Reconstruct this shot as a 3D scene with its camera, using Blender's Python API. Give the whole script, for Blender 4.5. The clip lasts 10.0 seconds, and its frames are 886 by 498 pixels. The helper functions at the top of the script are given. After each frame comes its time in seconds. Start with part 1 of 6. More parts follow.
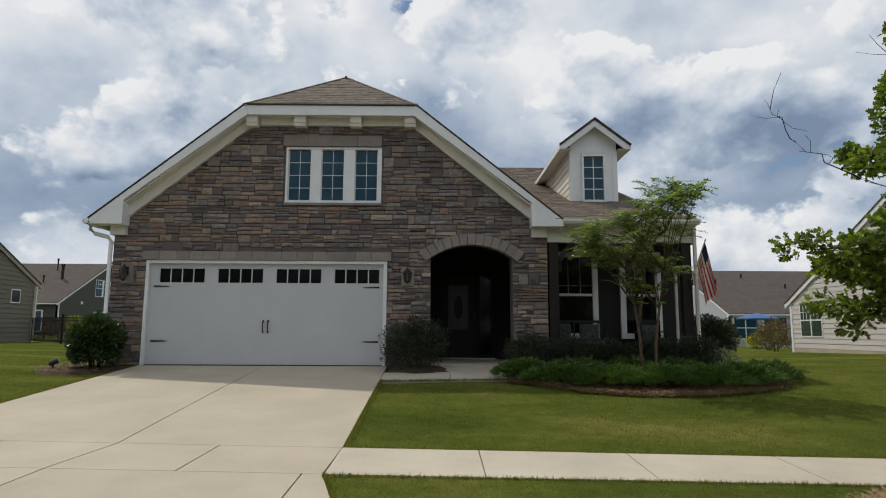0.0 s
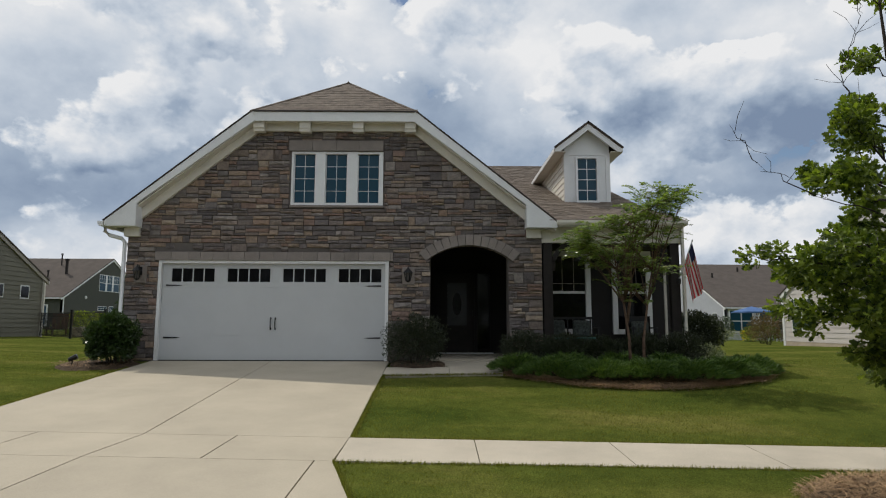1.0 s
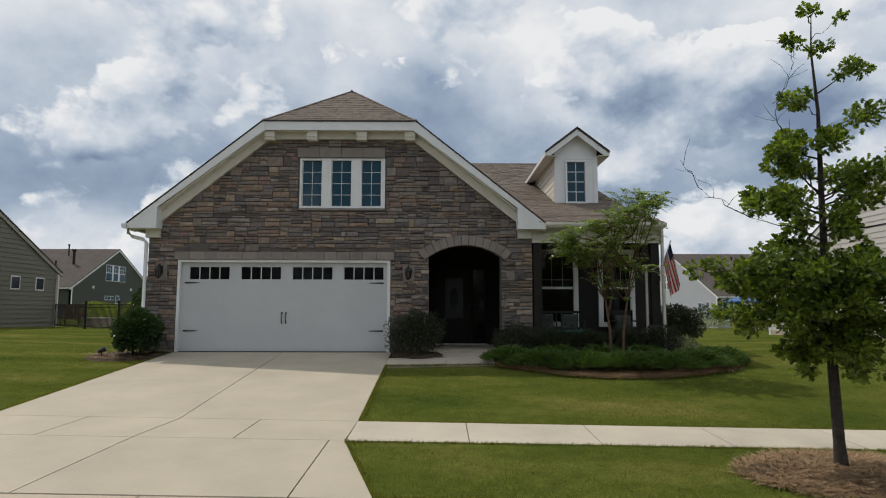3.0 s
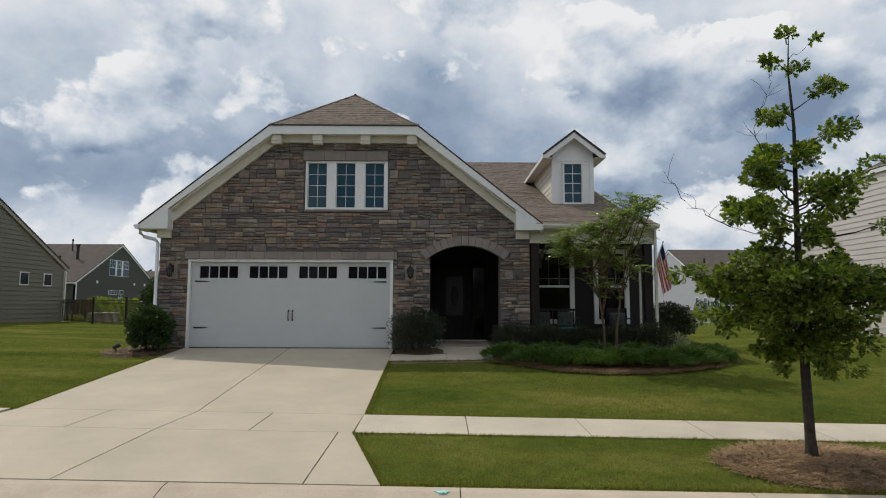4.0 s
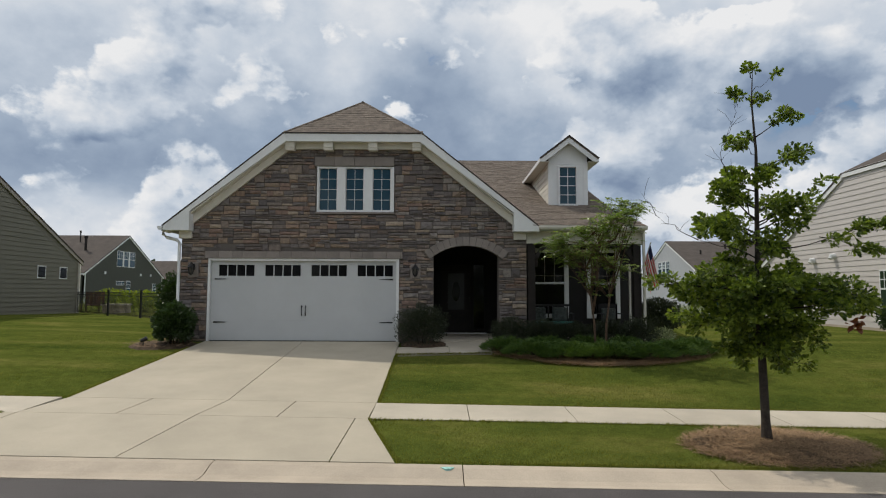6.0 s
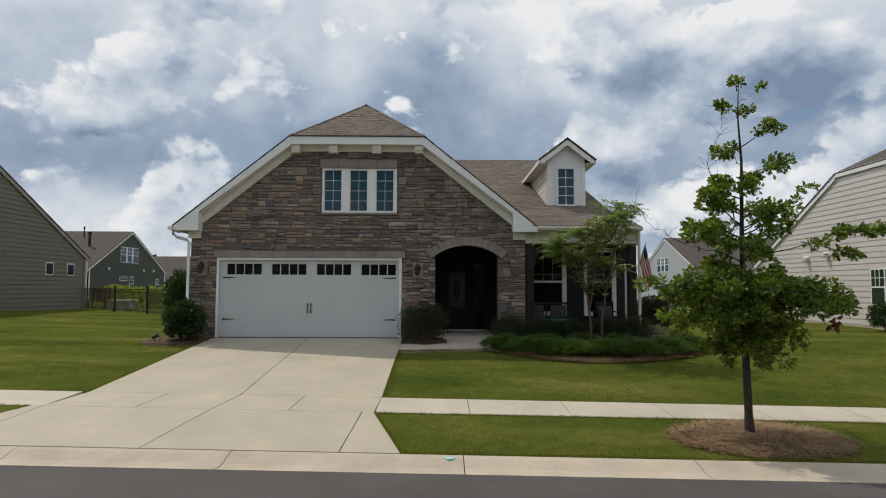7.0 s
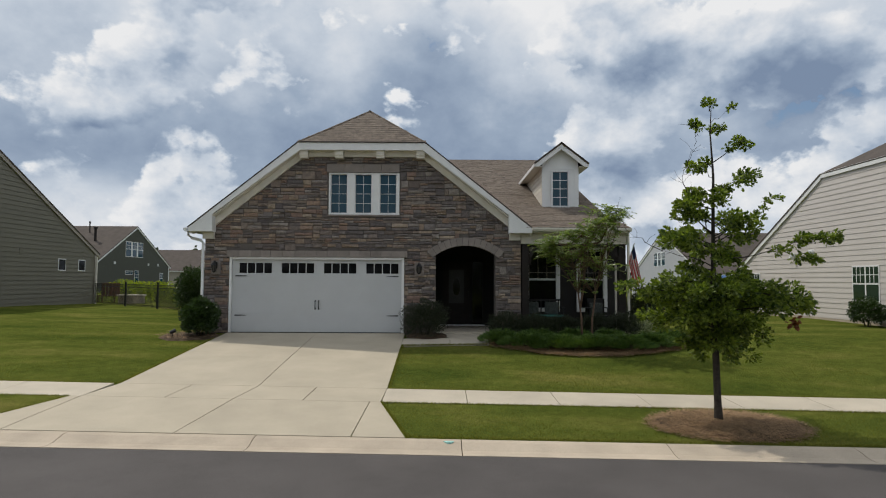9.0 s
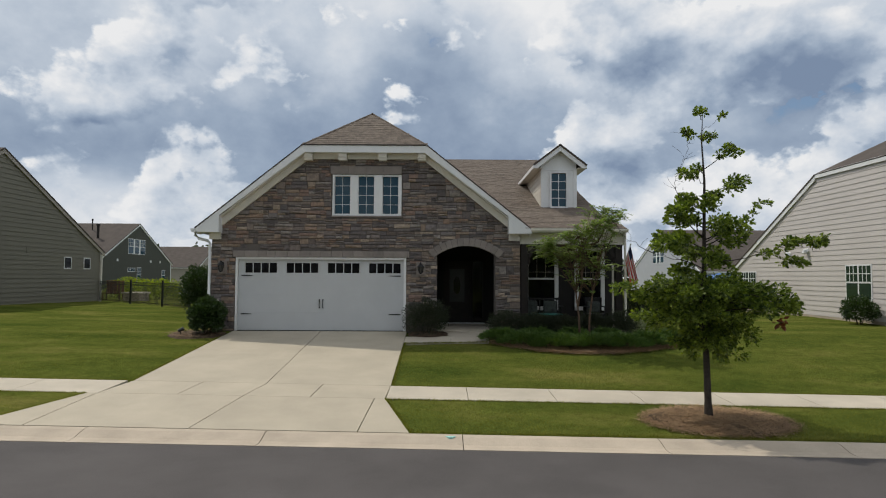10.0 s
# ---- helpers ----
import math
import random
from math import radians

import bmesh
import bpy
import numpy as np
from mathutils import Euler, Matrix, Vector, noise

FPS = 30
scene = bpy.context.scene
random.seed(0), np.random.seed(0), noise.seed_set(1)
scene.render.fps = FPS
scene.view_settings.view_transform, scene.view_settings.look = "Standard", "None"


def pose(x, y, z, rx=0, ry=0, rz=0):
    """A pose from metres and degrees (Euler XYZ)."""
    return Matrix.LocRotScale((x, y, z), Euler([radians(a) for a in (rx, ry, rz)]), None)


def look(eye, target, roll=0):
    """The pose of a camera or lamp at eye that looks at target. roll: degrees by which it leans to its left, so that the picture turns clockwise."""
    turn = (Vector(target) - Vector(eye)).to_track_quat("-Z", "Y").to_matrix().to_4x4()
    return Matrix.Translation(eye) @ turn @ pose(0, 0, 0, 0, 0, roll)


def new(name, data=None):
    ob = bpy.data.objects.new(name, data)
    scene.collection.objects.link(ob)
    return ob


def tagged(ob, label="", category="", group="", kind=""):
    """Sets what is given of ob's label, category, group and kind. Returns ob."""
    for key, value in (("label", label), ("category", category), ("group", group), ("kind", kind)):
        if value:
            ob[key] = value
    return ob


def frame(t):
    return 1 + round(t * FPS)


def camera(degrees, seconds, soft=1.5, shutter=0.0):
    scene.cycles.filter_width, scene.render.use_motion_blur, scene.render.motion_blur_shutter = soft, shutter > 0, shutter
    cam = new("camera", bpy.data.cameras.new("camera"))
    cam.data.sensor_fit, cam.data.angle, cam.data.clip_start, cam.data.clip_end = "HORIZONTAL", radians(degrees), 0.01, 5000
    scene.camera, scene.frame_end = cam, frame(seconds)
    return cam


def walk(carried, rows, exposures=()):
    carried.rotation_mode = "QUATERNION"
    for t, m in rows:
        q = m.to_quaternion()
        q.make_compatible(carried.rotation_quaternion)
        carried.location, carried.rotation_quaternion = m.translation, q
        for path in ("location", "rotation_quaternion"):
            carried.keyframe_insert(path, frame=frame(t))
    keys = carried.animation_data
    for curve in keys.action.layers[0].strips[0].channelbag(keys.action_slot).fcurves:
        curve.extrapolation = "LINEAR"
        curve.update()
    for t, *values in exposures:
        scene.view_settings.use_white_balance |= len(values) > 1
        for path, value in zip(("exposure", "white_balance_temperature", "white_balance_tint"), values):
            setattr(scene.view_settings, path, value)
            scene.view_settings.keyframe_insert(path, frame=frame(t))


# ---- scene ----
cam = camera(72.0, 10.0, soft=1.1)
PATH = [
    (0, (0.374, -0.855, 0.701), (0.388, 1.127, 0.969), 0.3),
    (0.5, (0.382, -1.163, 0.749), (0.396, 0.821, 1.005), 0.2),
    (1, (0.39, -1.459, 0.787), (0.404, 0.526, 1.031), 0.2),
    (1.5, (0.423, -1.724, 0.827), (0.437, 0.262, 1.059), 0.2),
    (2, (0.442, -1.996, 0.872), (0.456, -0.008, 1.094), 0.2),
    (2.5, (0.451, -2.278, 0.909), (0.464, -0.29, 1.121), 0.1),
    (4, (0.431, -3.095, 1.047), (0.443, -1.104, 1.229), 0.2),
    (4.5, (0.419, -3.362, 1.091), (0.431, -1.37, 1.264), 0.2),
    (5, (0.404, -3.643, 1.146), (0.415, -1.65, 1.309), 0.2),
    (5.5, (0.385, -3.911, 1.196), (0.396, -1.917, 1.35), 0.2),
    (7, (0.341, -4.681, 1.338), (0.35, -2.685, 1.466), 0.3),
    (7.5, (0.328, -4.921, 1.369), (0.338, -2.924, 1.492), 0.3),
    (8, (0.332, -5.166, 1.416), (0.343, -3.169, 1.53), 0.3),
    (8.5, (0.338, -5.407, 1.452), (0.35, -3.41, 1.559), 0.3),
    (9, (0.334, -5.651, 1.493), (0.343, -3.654, 1.596), 0.3),
    (9.5, (0.315, -5.863, 1.53), (0.323, -3.865, 1.629), 0.4),
    (10, (0.3, -6.074, 1.593), (0.309, -4.076, 1.683), 0.3),
]
walk(cam, [(t, look(eye, target, roll)) for t, eye, target, roll in PATH])

# ---- world, sun ----
SUN_TO = Vector((-0.52, 0.40, 1.0)).normalized()
ELEV = math.asin(SUN_TO.z)
AZ = math.atan2(SUN_TO.x, SUN_TO.y)
world = bpy.data.worlds.new("sky")
scene.world = world
world.use_nodes = True


def nd(tree, kind, **sets):
    n = tree.nodes.new(kind)
    for k, v in sets.items():
        if k == "op":
            n.operation = v
        elif k == "blend":
            n.blend_type = v
        elif k == "dtype":
            n.data_type = v
        else:
            n.inputs[k.replace("_", " ")].default_value = v
    return n


def ramp(tree, src, stops, interp="LINEAR"):
    r = tree.nodes.new("ShaderNodeValToRGB")
    r.color_ramp.interpolation = interp
    els = r.color_ramp.elements
    while len(els) < len(stops):
        els.new(0.5)
    for e, (p, c) in zip(els, stops):
        e.position = p
        e.color = c if len(c) == 4 else (*c, 1)
    tree.links.new(src, r.inputs[0])
    return r.outputs[0]


def build_sky():
    tr = world.node_tree
    tr.nodes.clear()
    L = tr.links.new
    out = tr.nodes.new("ShaderNodeOutputWorld")
    bg = tr.nodes.new("ShaderNodeBackground")
    L(bg.outputs[0], out.inputs[0])
    sky = tr.nodes.new("ShaderNodeTexSky")
    sky.sky_type = "NISHITA"
    sky.sun_disc = False
    sky.sun_elevation = ELEV
    sky.sun_rotation = AZ
    sky.air_density, sky.dust_density = 1.0, 0.6
    blue = nd(tr, "ShaderNodeMix", dtype="RGBA", blend="MULTIPLY")
    blue.inputs[0].default_value = 1.0
    L(sky.outputs[0], blue.inputs[6])
    blue.inputs[7].default_value = (0.085, 0.085, 0.085, 1)
    co = tr.nodes.new("ShaderNodeTexCoord")
    sep = tr.nodes.new("ShaderNodeSeparateXYZ")
    L(co.outputs["Generated"], sep.inputs[0])
    up = nd(tr, "ShaderNodeMath", op="MAXIMUM")
    L(sep.outputs[2], up.inputs[0])
    up.inputs[1].default_value = 0.0
    stretch = tr.nodes.new("ShaderNodeVectorMath")
    stretch.operation = "MULTIPLY"
    L(co.outputs["Generated"], stretch.inputs[0])
    stretch.inputs[1].default_value = (1.0, 1.0, 1.35)
    shift = tr.nodes.new("ShaderNodeVectorMath")
    shift.operation = "ADD"
    L(stretch.outputs[0], shift.inputs[0])
    shift.inputs[1].default_value = SKY_SHIFT
    def arith(op, a, b, c=None):
        n = nd(tr, "ShaderNodeMath", op=op)
        for k, v in enumerate((a, b, c)):
            if v is None:
                continue
            if isinstance(v, float):
                n.inputs[k].default_value = v
            else:
                L(v, n.inputs[k])
        return n.outputs[0]

    def field(offset, scale, detail, rough, puffs=0.0):
        ad = tr.nodes.new("ShaderNodeVectorMath")
        ad.operation = "ADD"
        L(shift.outputs[0], ad.inputs[0])
        ad.inputs[1].default_value = offset
        n = nd(tr, "ShaderNodeTexNoise", Scale=scale, Detail=detail, Roughness=rough, Distortion=0.0)
        L(ad.outputs[0], n.inputs["Vector"])
        if not puffs:
            return n.outputs["Fac"]
        # rounded cumulus heads on top of the drifting mass
        wob = tr.nodes.new("ShaderNodeVectorMath")
        wob.operation = "MULTIPLY_ADD"
        soft = nd(tr, "ShaderNodeTexNoise", Scale=5.0, Detail=4.0, Roughness=0.6)
        L(ad.outputs[0], soft.inputs["Vector"])
        L(soft.outputs["Color"], wob.inputs[0])
        wob.inputs[1].default_value = (0.16, 0.16, 0.16)
        L(ad.outputs[0], wob.inputs[2])
        v = nd(tr, "ShaderNodeTexVoronoi", Scale=7.5, Detail=4.0, Roughness=0.55)
        v.feature = "SMOOTH_F1"
        v.inputs["Smoothness"].default_value = 0.35
        v.normalize = True
        L(wob.outputs[0], v.inputs["Vector"])
        return arith("MULTIPLY_ADD", v.outputs["Distance"], -puffs, arith("ADD", n.outputs["Fac"], puffs * 0.36))

    def blob(at, inner, outer):
        """1 round a direction, falling to 0."""
        dist = tr.nodes.new("ShaderNodeVectorMath")
        dist.operation = "DISTANCE"
        L(shift.outputs[0], dist.inputs[0])
        d = Vector(at).normalized()
        dist.inputs[1].default_value = (d.x + SKY_SHIFT[0], d.y + SKY_SHIFT[1], d.z * 1.35 + SKY_SHIFT[2])
        mr = tr.nodes.new("ShaderNodeMapRange")
        mr.interpolation_type = "SMOOTHSTEP"
        L(dist.outputs["Value"], mr.inputs["Value"])
        mr.inputs["From Min"].default_value, mr.inputs["From Max"].default_value = outer, inner
        return mr.outputs["Result"]

    # a grey-blue deck with soft brighter swells
    wide = field((3.1, 1.7, 0.4), 2.4, 3.0, 0.5)
    swell = field((5.2, 0.3, 1.9), 5.0, 9.0, 0.56)
    level = ramp(tr, up.outputs[0], [(0.0, (0.80,) * 3), (0.09, (0.70,) * 3), (0.19, (0.40,) * 3), (0.30, (0.58,) * 3), (0.42, (0.80,) * 3)])
    deck = arith("MULTIPLY_ADD", arith("SUBTRACT", swell, 0.5), 1.1, level)
    deck = arith("MULTIPLY_ADD", arith("SUBTRACT", wide, 0.5), -1.0, deck)
    # heaped cumulus in front of it, bright on the sunward rim, grey below
    heap = field((0, 0, 0), 5.0, 9.0, 0.54, 0.42)
    above = field((-0.018, 0.0, 0.042), 5.0, 9.0, 0.54, 0.42)
    pile = arith("MULTIPLY_ADD", blob((0.36, 1.0, 0.24), 0.05, 0.22), 0.12, heap)
    pile = arith("MULTIPLY_ADD", blob((-0.12, 1.0, 0.2), 0.1, 0.34), -0.08, pile)
    front = ramp(tr, pile, [(0.50, (0, 0, 0)), (0.545, (1, 1, 1))])
    rim = arith("MULTIPLY_ADD", arith("SUBTRACT", heap, above), 2.4, 0.70)
    rim = arith("MULTIPLY_ADD", arith("SUBTRACT", pile, 0.54), -1.3, rim)
    rim = arith("MULTIPLY_ADD", arith("SUBTRACT", level, 0.55), 0.35, rim)
    tone = nd(tr, "ShaderNodeMix")
    L(front, tone.inputs[0])
    L(deck, tone.inputs[2])
    L(rim, tone.inputs[3])
    tone = arith("MULTIPLY_ADD", blob((0.60, 1.0, 0.36), 0.02, 0.15), -0.2, tone.outputs[0])
    cloud = ramp(tr, tone, CLOUDS)
    gap = arith("ADD", arith("MULTIPLY_ADD", wide, 0.25, swell), arith("MULTIPLY", front, 0.25))
    cover = ramp(tr, gap, [(0.455, (0, 0, 0)), (0.50, (1, 1, 1))])
    mix = nd(tr, "ShaderNodeMix", dtype="RGBA")
    L(cover, mix.inputs[0])
    L(blue.outputs[2], mix.inputs[6])
    L(cloud, mix.inputs[7])
    L(mix.outputs[2], bg.inputs[0])
    bg.inputs[1].default_value = 1.0


SKY_SHIFT = (0.35, 1.3, 0.0)
CLOUDS = [(0.18, (0.195, 0.26, 0.375)), (0.42, (0.32, 0.395, 0.505)), (0.66, (0.54, 0.60, 0.68)), (0.95, (0.82, 0.825, 0.835))]
build_sky()

sun = new("sun", bpy.data.lights.new("sun", "SUN"))
sun.data.energy, sun.data.angle, sun.data.color = 2.3, radians(0.8), (1.0, 0.93, 0.82)
sun.matrix_world = look((0, 0, 40), Vector((0, 0, 40)) - SUN_TO)

# ---- materials ----


def mat(name, base, rough=0.8, metal=0.0, vary=0.12, scale=3.0, fine=40.0, bump=0.15, rnd=0.0, tint=None, island=False, spec=0.4, dist=0.01):
    """A procedural surface: base colour varied at two scales, per-piece shifts, fine relief."""
    m = bpy.data.materials.new(name)
    m.use_nodes = True
    tr = m.node_tree
    L = tr.links.new
    bs = tr.nodes["Principled BSDF"]
    bs.inputs["Roughness"].default_value = rough
    bs.inputs["Metallic"].default_value = metal
    bs.inputs["Specular IOR Level"].default_value = spec
    co = tr.nodes.new("ShaderNodeTexCoord")
    n1 = nd(tr, "ShaderNodeTexNoise", Scale=scale, Detail=5.0, Roughness=0.6)
    n2 = nd(tr, "ShaderNodeTexNoise", Scale=fine, Detail=4.0, Roughness=0.65)
    geo = tr.nodes.new("ShaderNodeNewGeometry")
    for n in (n1, n2):
        L(geo.outputs["Position"], n.inputs["Vector"])
    lo = [max(0, c * (1 - vary)) for c in base]
    hi = [min(1, c * (1 + vary)) for c in base]
    if tint:
        hi = list(tint)
    c1 = ramp(tr, n1.outputs["Fac"], [(0.32, lo), (0.68, hi)])
    mx = nd(tr, "ShaderNodeMix", dtype="RGBA", blend="MULTIPLY")
    mx.inputs[0].default_value = 1.0
    L(c1, mx.inputs[6])
    c2 = ramp(tr, n2.outputs["Fac"], [(0.3, (1 - vary,) * 3), (0.7, (1 + vary * 0.5,) * 3)])
    L(c2, mx.inputs[7])
    col = mx.outputs[2]
    if rnd:
        src = geo.outputs["Random Per Island"] if island else tr.nodes.new("ShaderNodeObjectInfo").outputs["Random"]
        hs = nd(tr, "ShaderNodeMix", dtype="RGBA", blend="MULTIPLY")
        hs.inputs[0].default_value = 1.0
        L(col, hs.inputs[6])
        L(ramp(tr, src, [(0.0, (1 - rnd,) * 3), (1.0, (1 + rnd,) * 3)]), hs.inputs[7])
        col = hs.outputs[2]
    L(col, bs.inputs["Base Color"])
    if bump:
        bp = nd(tr, "ShaderNodeBump", Strength=bump, Distance=dist)
        L(n2.outputs["Fac"], bp.inputs["Height"])
        L(bp.outputs[0], bs.inputs["Normal"])
    return m


def stone_mat(name, island):
    """Ledge stone in greys, browns and tans, one colour a stone, mottled."""
    m = mat(name, (0.2, 0.17, 0.15), rough=0.9, fine=30, bump=0.9, vary=0.1, dist=0.02)
    tr = m.node_tree
    L = tr.links.new
    bs = tr.nodes["Principled BSDF"]
    geo = tr.nodes.new("ShaderNodeNewGeometry")
    src = geo.outputs["Random Per Island"] if island else tr.nodes.new("ShaderNodeObjectInfo").outputs["Random"]
    hue = ramp(tr, src, STONE_TONES, "CONSTANT")
    n = nd(tr, "ShaderNodeTexNoise", Scale=9.0, Detail=8.0, Roughness=0.72)
    L(geo.outputs["Position"], n.inputs["Vector"])
    w = nd(tr, "ShaderNodeMix", dtype="RGBA", blend="MULTIPLY")
    w.inputs[0].default_value = 1.0
    L(hue, w.inputs[6])
    L(ramp(tr, n.outputs["Fac"], [(0.25, (0.55, 0.55, 0.57)), (0.5, (1.0, 0.98, 0.96)), (0.75, (1.5, 1.46, 1.38))]), w.inputs[7])
    L(w.outputs[2], bs.inputs["Base Color"])
    return m


STONE_TONES = [(0.0, (0.150, 0.132, 0.128)), (0.12, (0.222, 0.183, 0.158)), (0.24, (0.178, 0.160, 0.155)), (0.36, (0.262, 0.205, 0.160)), (0.46, (0.196, 0.166, 0.150)),
               (0.57, (0.120, 0.108, 0.108)), (0.67, (0.245, 0.222, 0.206)), (0.77, (0.226, 0.160, 0.132)), (0.85, (0.140, 0.116, 0.106)), (0.92, (0.345, 0.285, 0.228)), (0.97, (0.262, 0.190, 0.145))]


def leaf_mat(name, lo, hi, trans=0.35, rough=0.5, spec=0.45):
    m = bpy.data.materials.new(name)
    m.use_nodes = True
    tr = m.node_tree
    L = tr.links.new
    bs = tr.nodes["Principled BSDF"]
    bs.inputs["Roughness"].default_value = rough
    bs.inputs["Specular IOR Level"].default_value = spec
    geo = tr.nodes.new("ShaderNodeNewGeometry")
    c = ramp(tr, geo.outputs["Random Per Island"], [(0.0, lo), (1.0, hi)])
    L(c, bs.inputs["Base Color"])
    t = tr.nodes.new("ShaderNodeBsdfTranslucent")
    warm = nd(tr, "ShaderNodeMix", dtype="RGBA", blend="MULTIPLY")
    warm.inputs[0].default_value = 1.0
    L(c, warm.inputs[6])
    warm.inputs[7].default_value = (1.5, 1.6, 0.6, 1)
    L(warm.outputs[2], t.inputs[0])
    mx = tr.nodes.new("ShaderNodeMixShader")
    mx.inputs[0].default_value = trans
    L(bs.outputs[0], mx.inputs[1])
    L(t.outputs[0], mx.inputs[2])
    L(mx.outputs[0], tr.nodes["Material Output"].inputs[0])
    return m


def glass_mat(name, tint=(0.02, 0.025, 0.03), rough=0.03):
    """Window glass: a dark room behind a glossy pane."""
    m = bpy.data.materials.new(name)
    m.use_nodes = True
    bs = m.node_tree.nodes["Principled BSDF"]
    bs.inputs["Base Color"].default_value = (*tint, 1)
    bs.inputs["Roughness"].default_value = rough
    bs.inputs["Specular IOR Level"].default_value = 0.35
    bs.inputs["IOR"].default_value = 1.5
    return m


def grass_mat(name, dark, mid, dry):
    m = bpy.data.materials.new(name)
    m.use_nodes = True
    tr = m.node_tree
    L = tr.links.new
    bs = tr.nodes["Principled BSDF"]
    bs.inputs["Roughness"].default_value = 0.85
    bs.inputs["Specular IOR Level"].default_value = 0.0
    geo = tr.nodes.new("ShaderNodeNewGeometry")
    mp = tr.nodes.new("ShaderNodeMapping")
    mp.inputs["Scale"].default_value = (0.5, 1.4, 1.0)
    L(geo.outputs["Position"], mp.inputs[0])
    a = nd(tr, "ShaderNodeTexNoise", Scale=0.55, Detail=5.0, Roughness=0.65)
    L(mp.outputs[0], a.inputs["Vector"])
    b = nd(tr, "ShaderNodeTexNoise", Scale=55.0, Detail=4.0, Roughness=0.7)
    L(geo.outputs["Position"], b.inputs["Vector"])
    c = nd(tr, "ShaderNodeTexNoise", Scale=5.0, Detail=4.0, Roughness=0.6)
    L(geo.outputs["Position"], c.inputs["Vector"])
    tone = ramp(tr, a.outputs["Fac"], [(0.3, dark), (0.52, mid), (0.72, dry)])
    m1 = nd(tr, "ShaderNodeMix", dtype="RGBA", blend="MULTIPLY")
    m1.inputs[0].default_value = 1.0
    L(tone, m1.inputs[6])
    L(ramp(tr, b.outputs["Fac"], [(0.3, (0.45,) * 3), (0.7, (1.4,) * 3)]), m1.inputs[7])
    m2 = nd(tr, "ShaderNodeMix", dtype="RGBA", blend="MULTIPLY")
    m2.inputs[0].default_value = 1.0
    L(m1.outputs[2], m2.inputs[6])
    L(ramp(tr, c.outputs["Fac"], [(0.3, (0.8,) * 3), (0.7, (1.15,) * 3)]), m2.inputs[7])
    L(m2.outputs[2], bs.inputs["Base Color"])
    bp = nd(tr, "ShaderNodeBump", Strength=0.8, Distance=0.03)
    L(b.outputs["Fac"], bp.inputs["Height"])
    L(bp.outputs[0], bs.inputs["Normal"])
    return m


STONE = stone_mat("ledge_stone", False)
STONE_J = stone_mat("ledge_stone_joined", True)
MORTAR = mat("mortar", (0.125, 0.11, 0.10), rough=0.95, bump=0.5)
CAST = mat("cast_stone", (0.245, 0.215, 0.195), rough=0.9, rnd=0.12, bump=0.4, fine=60)
TRIM = mat("cream_trim_paint", (0.66, 0.63, 0.56), rough=0.6, vary=0.05, bump=0.04)
WHITE = mat("white_paint", (0.74, 0.75, 0.75), rough=0.5, vary=0.04, bump=0.03)
DOORWHITE = mat("garage_door_paint", (0.505, 0.522, 0.53), rough=0.55, vary=0.04, scale=1.2, bump=0.05, fine=90)
SHINGLE = mat("brown_shingle", (0.158, 0.128, 0.103), rough=0.95, vary=0.3, scale=6, fine=38, bump=0.6, rnd=0.10, island=True)
ROOFBASE = mat("roof_deck_shingle", (0.15, 0.115, 0.09), rough=0.95, vary=0.25, fine=60, bump=0.5)
FARROOF = mat("far_shingle", (0.078, 0.064, 0.055), rough=0.95, vary=0.18, scale=1.5, fine=30, bump=0.4)
EDGE = mat("roof_edge_dark", (0.06, 0.052, 0.05), rough=0.8)
CONC = mat("driveway_concrete", (0.435, 0.385, 0.298), rough=0.9, vary=0.09, scale=0.9, fine=70, bump=0.25, rnd=0.03)
WALKC = mat("sidewalk_concrete", (0.48, 0.43, 0.345), rough=0.9, vary=0.1, scale=1.3, fine=70, bump=0.25, rnd=0.06)
KERB = mat("kerb_concrete", (0.46, 0.39, 0.305), rough=0.9, vary=0.12, scale=1.6, fine=60, bump=0.3, rnd=0.06)
ASPHALT = mat("asphalt", (0.083, 0.075, 0.073), rough=0.9, vary=0.16, scale=0.7, fine=130, bump=0.6)
GRASS = grass_mat("lawn_grass", (0.058, 0.084, 0.016), (0.106, 0.126, 0.025), (0.190, 0.178, 0.050))
BLADE = leaf_mat("grass_blade", (0.105, 0.122, 0.024), (0.235, 0.228, 0.058), trans=0.35, rough=0.7, spec=0.1)
STRAW = mat("pine_straw", (0.105, 0.07, 0.042), rough=0.95, vary=0.5, scale=11, fine=45, bump=1.0, dist=0.03)
NEEDLE = mat("straw_needle", (0.34, 0.225, 0.125), rough=0.9, vary=0.2, rnd=0.5, island=True, bump=0)
BARK = mat("bark", (0.045, 0.037, 0.03), rough=0.95, vary=0.35, scale=12, fine=50, bump=1.0)
MYRTLEBARK = mat("myrtle_bark", (0.13, 0.08, 0.055), rough=0.8, vary=0.35, scale=9, fine=40, bump=0.4)
OAKLEAF = leaf_mat("oak_leaf", (0.024, 0.050, 0.009), (0.21, 0.27, 0.045), 0.44)
REDLEAF = leaf_mat("dry_leaf", (0.12, 0.03, 0.015), (0.2, 0.07, 0.03), 0.3)
BROWNLEAF = leaf_mat("brown_leaf", (0.07, 0.05, 0.02), (0.17, 0.11, 0.05), 0.3)
MYRTLELEAF = leaf_mat("myrtle_leaf", (0.055, 0.105, 0.022), (0.25, 0.32, 0.08), 0.42, rough=0.28)
LAUREL = leaf_mat("laurel_leaf", (0.016, 0.035, 0.009), (0.045, 0.08, 0.02), 0.2, rough=0.28)
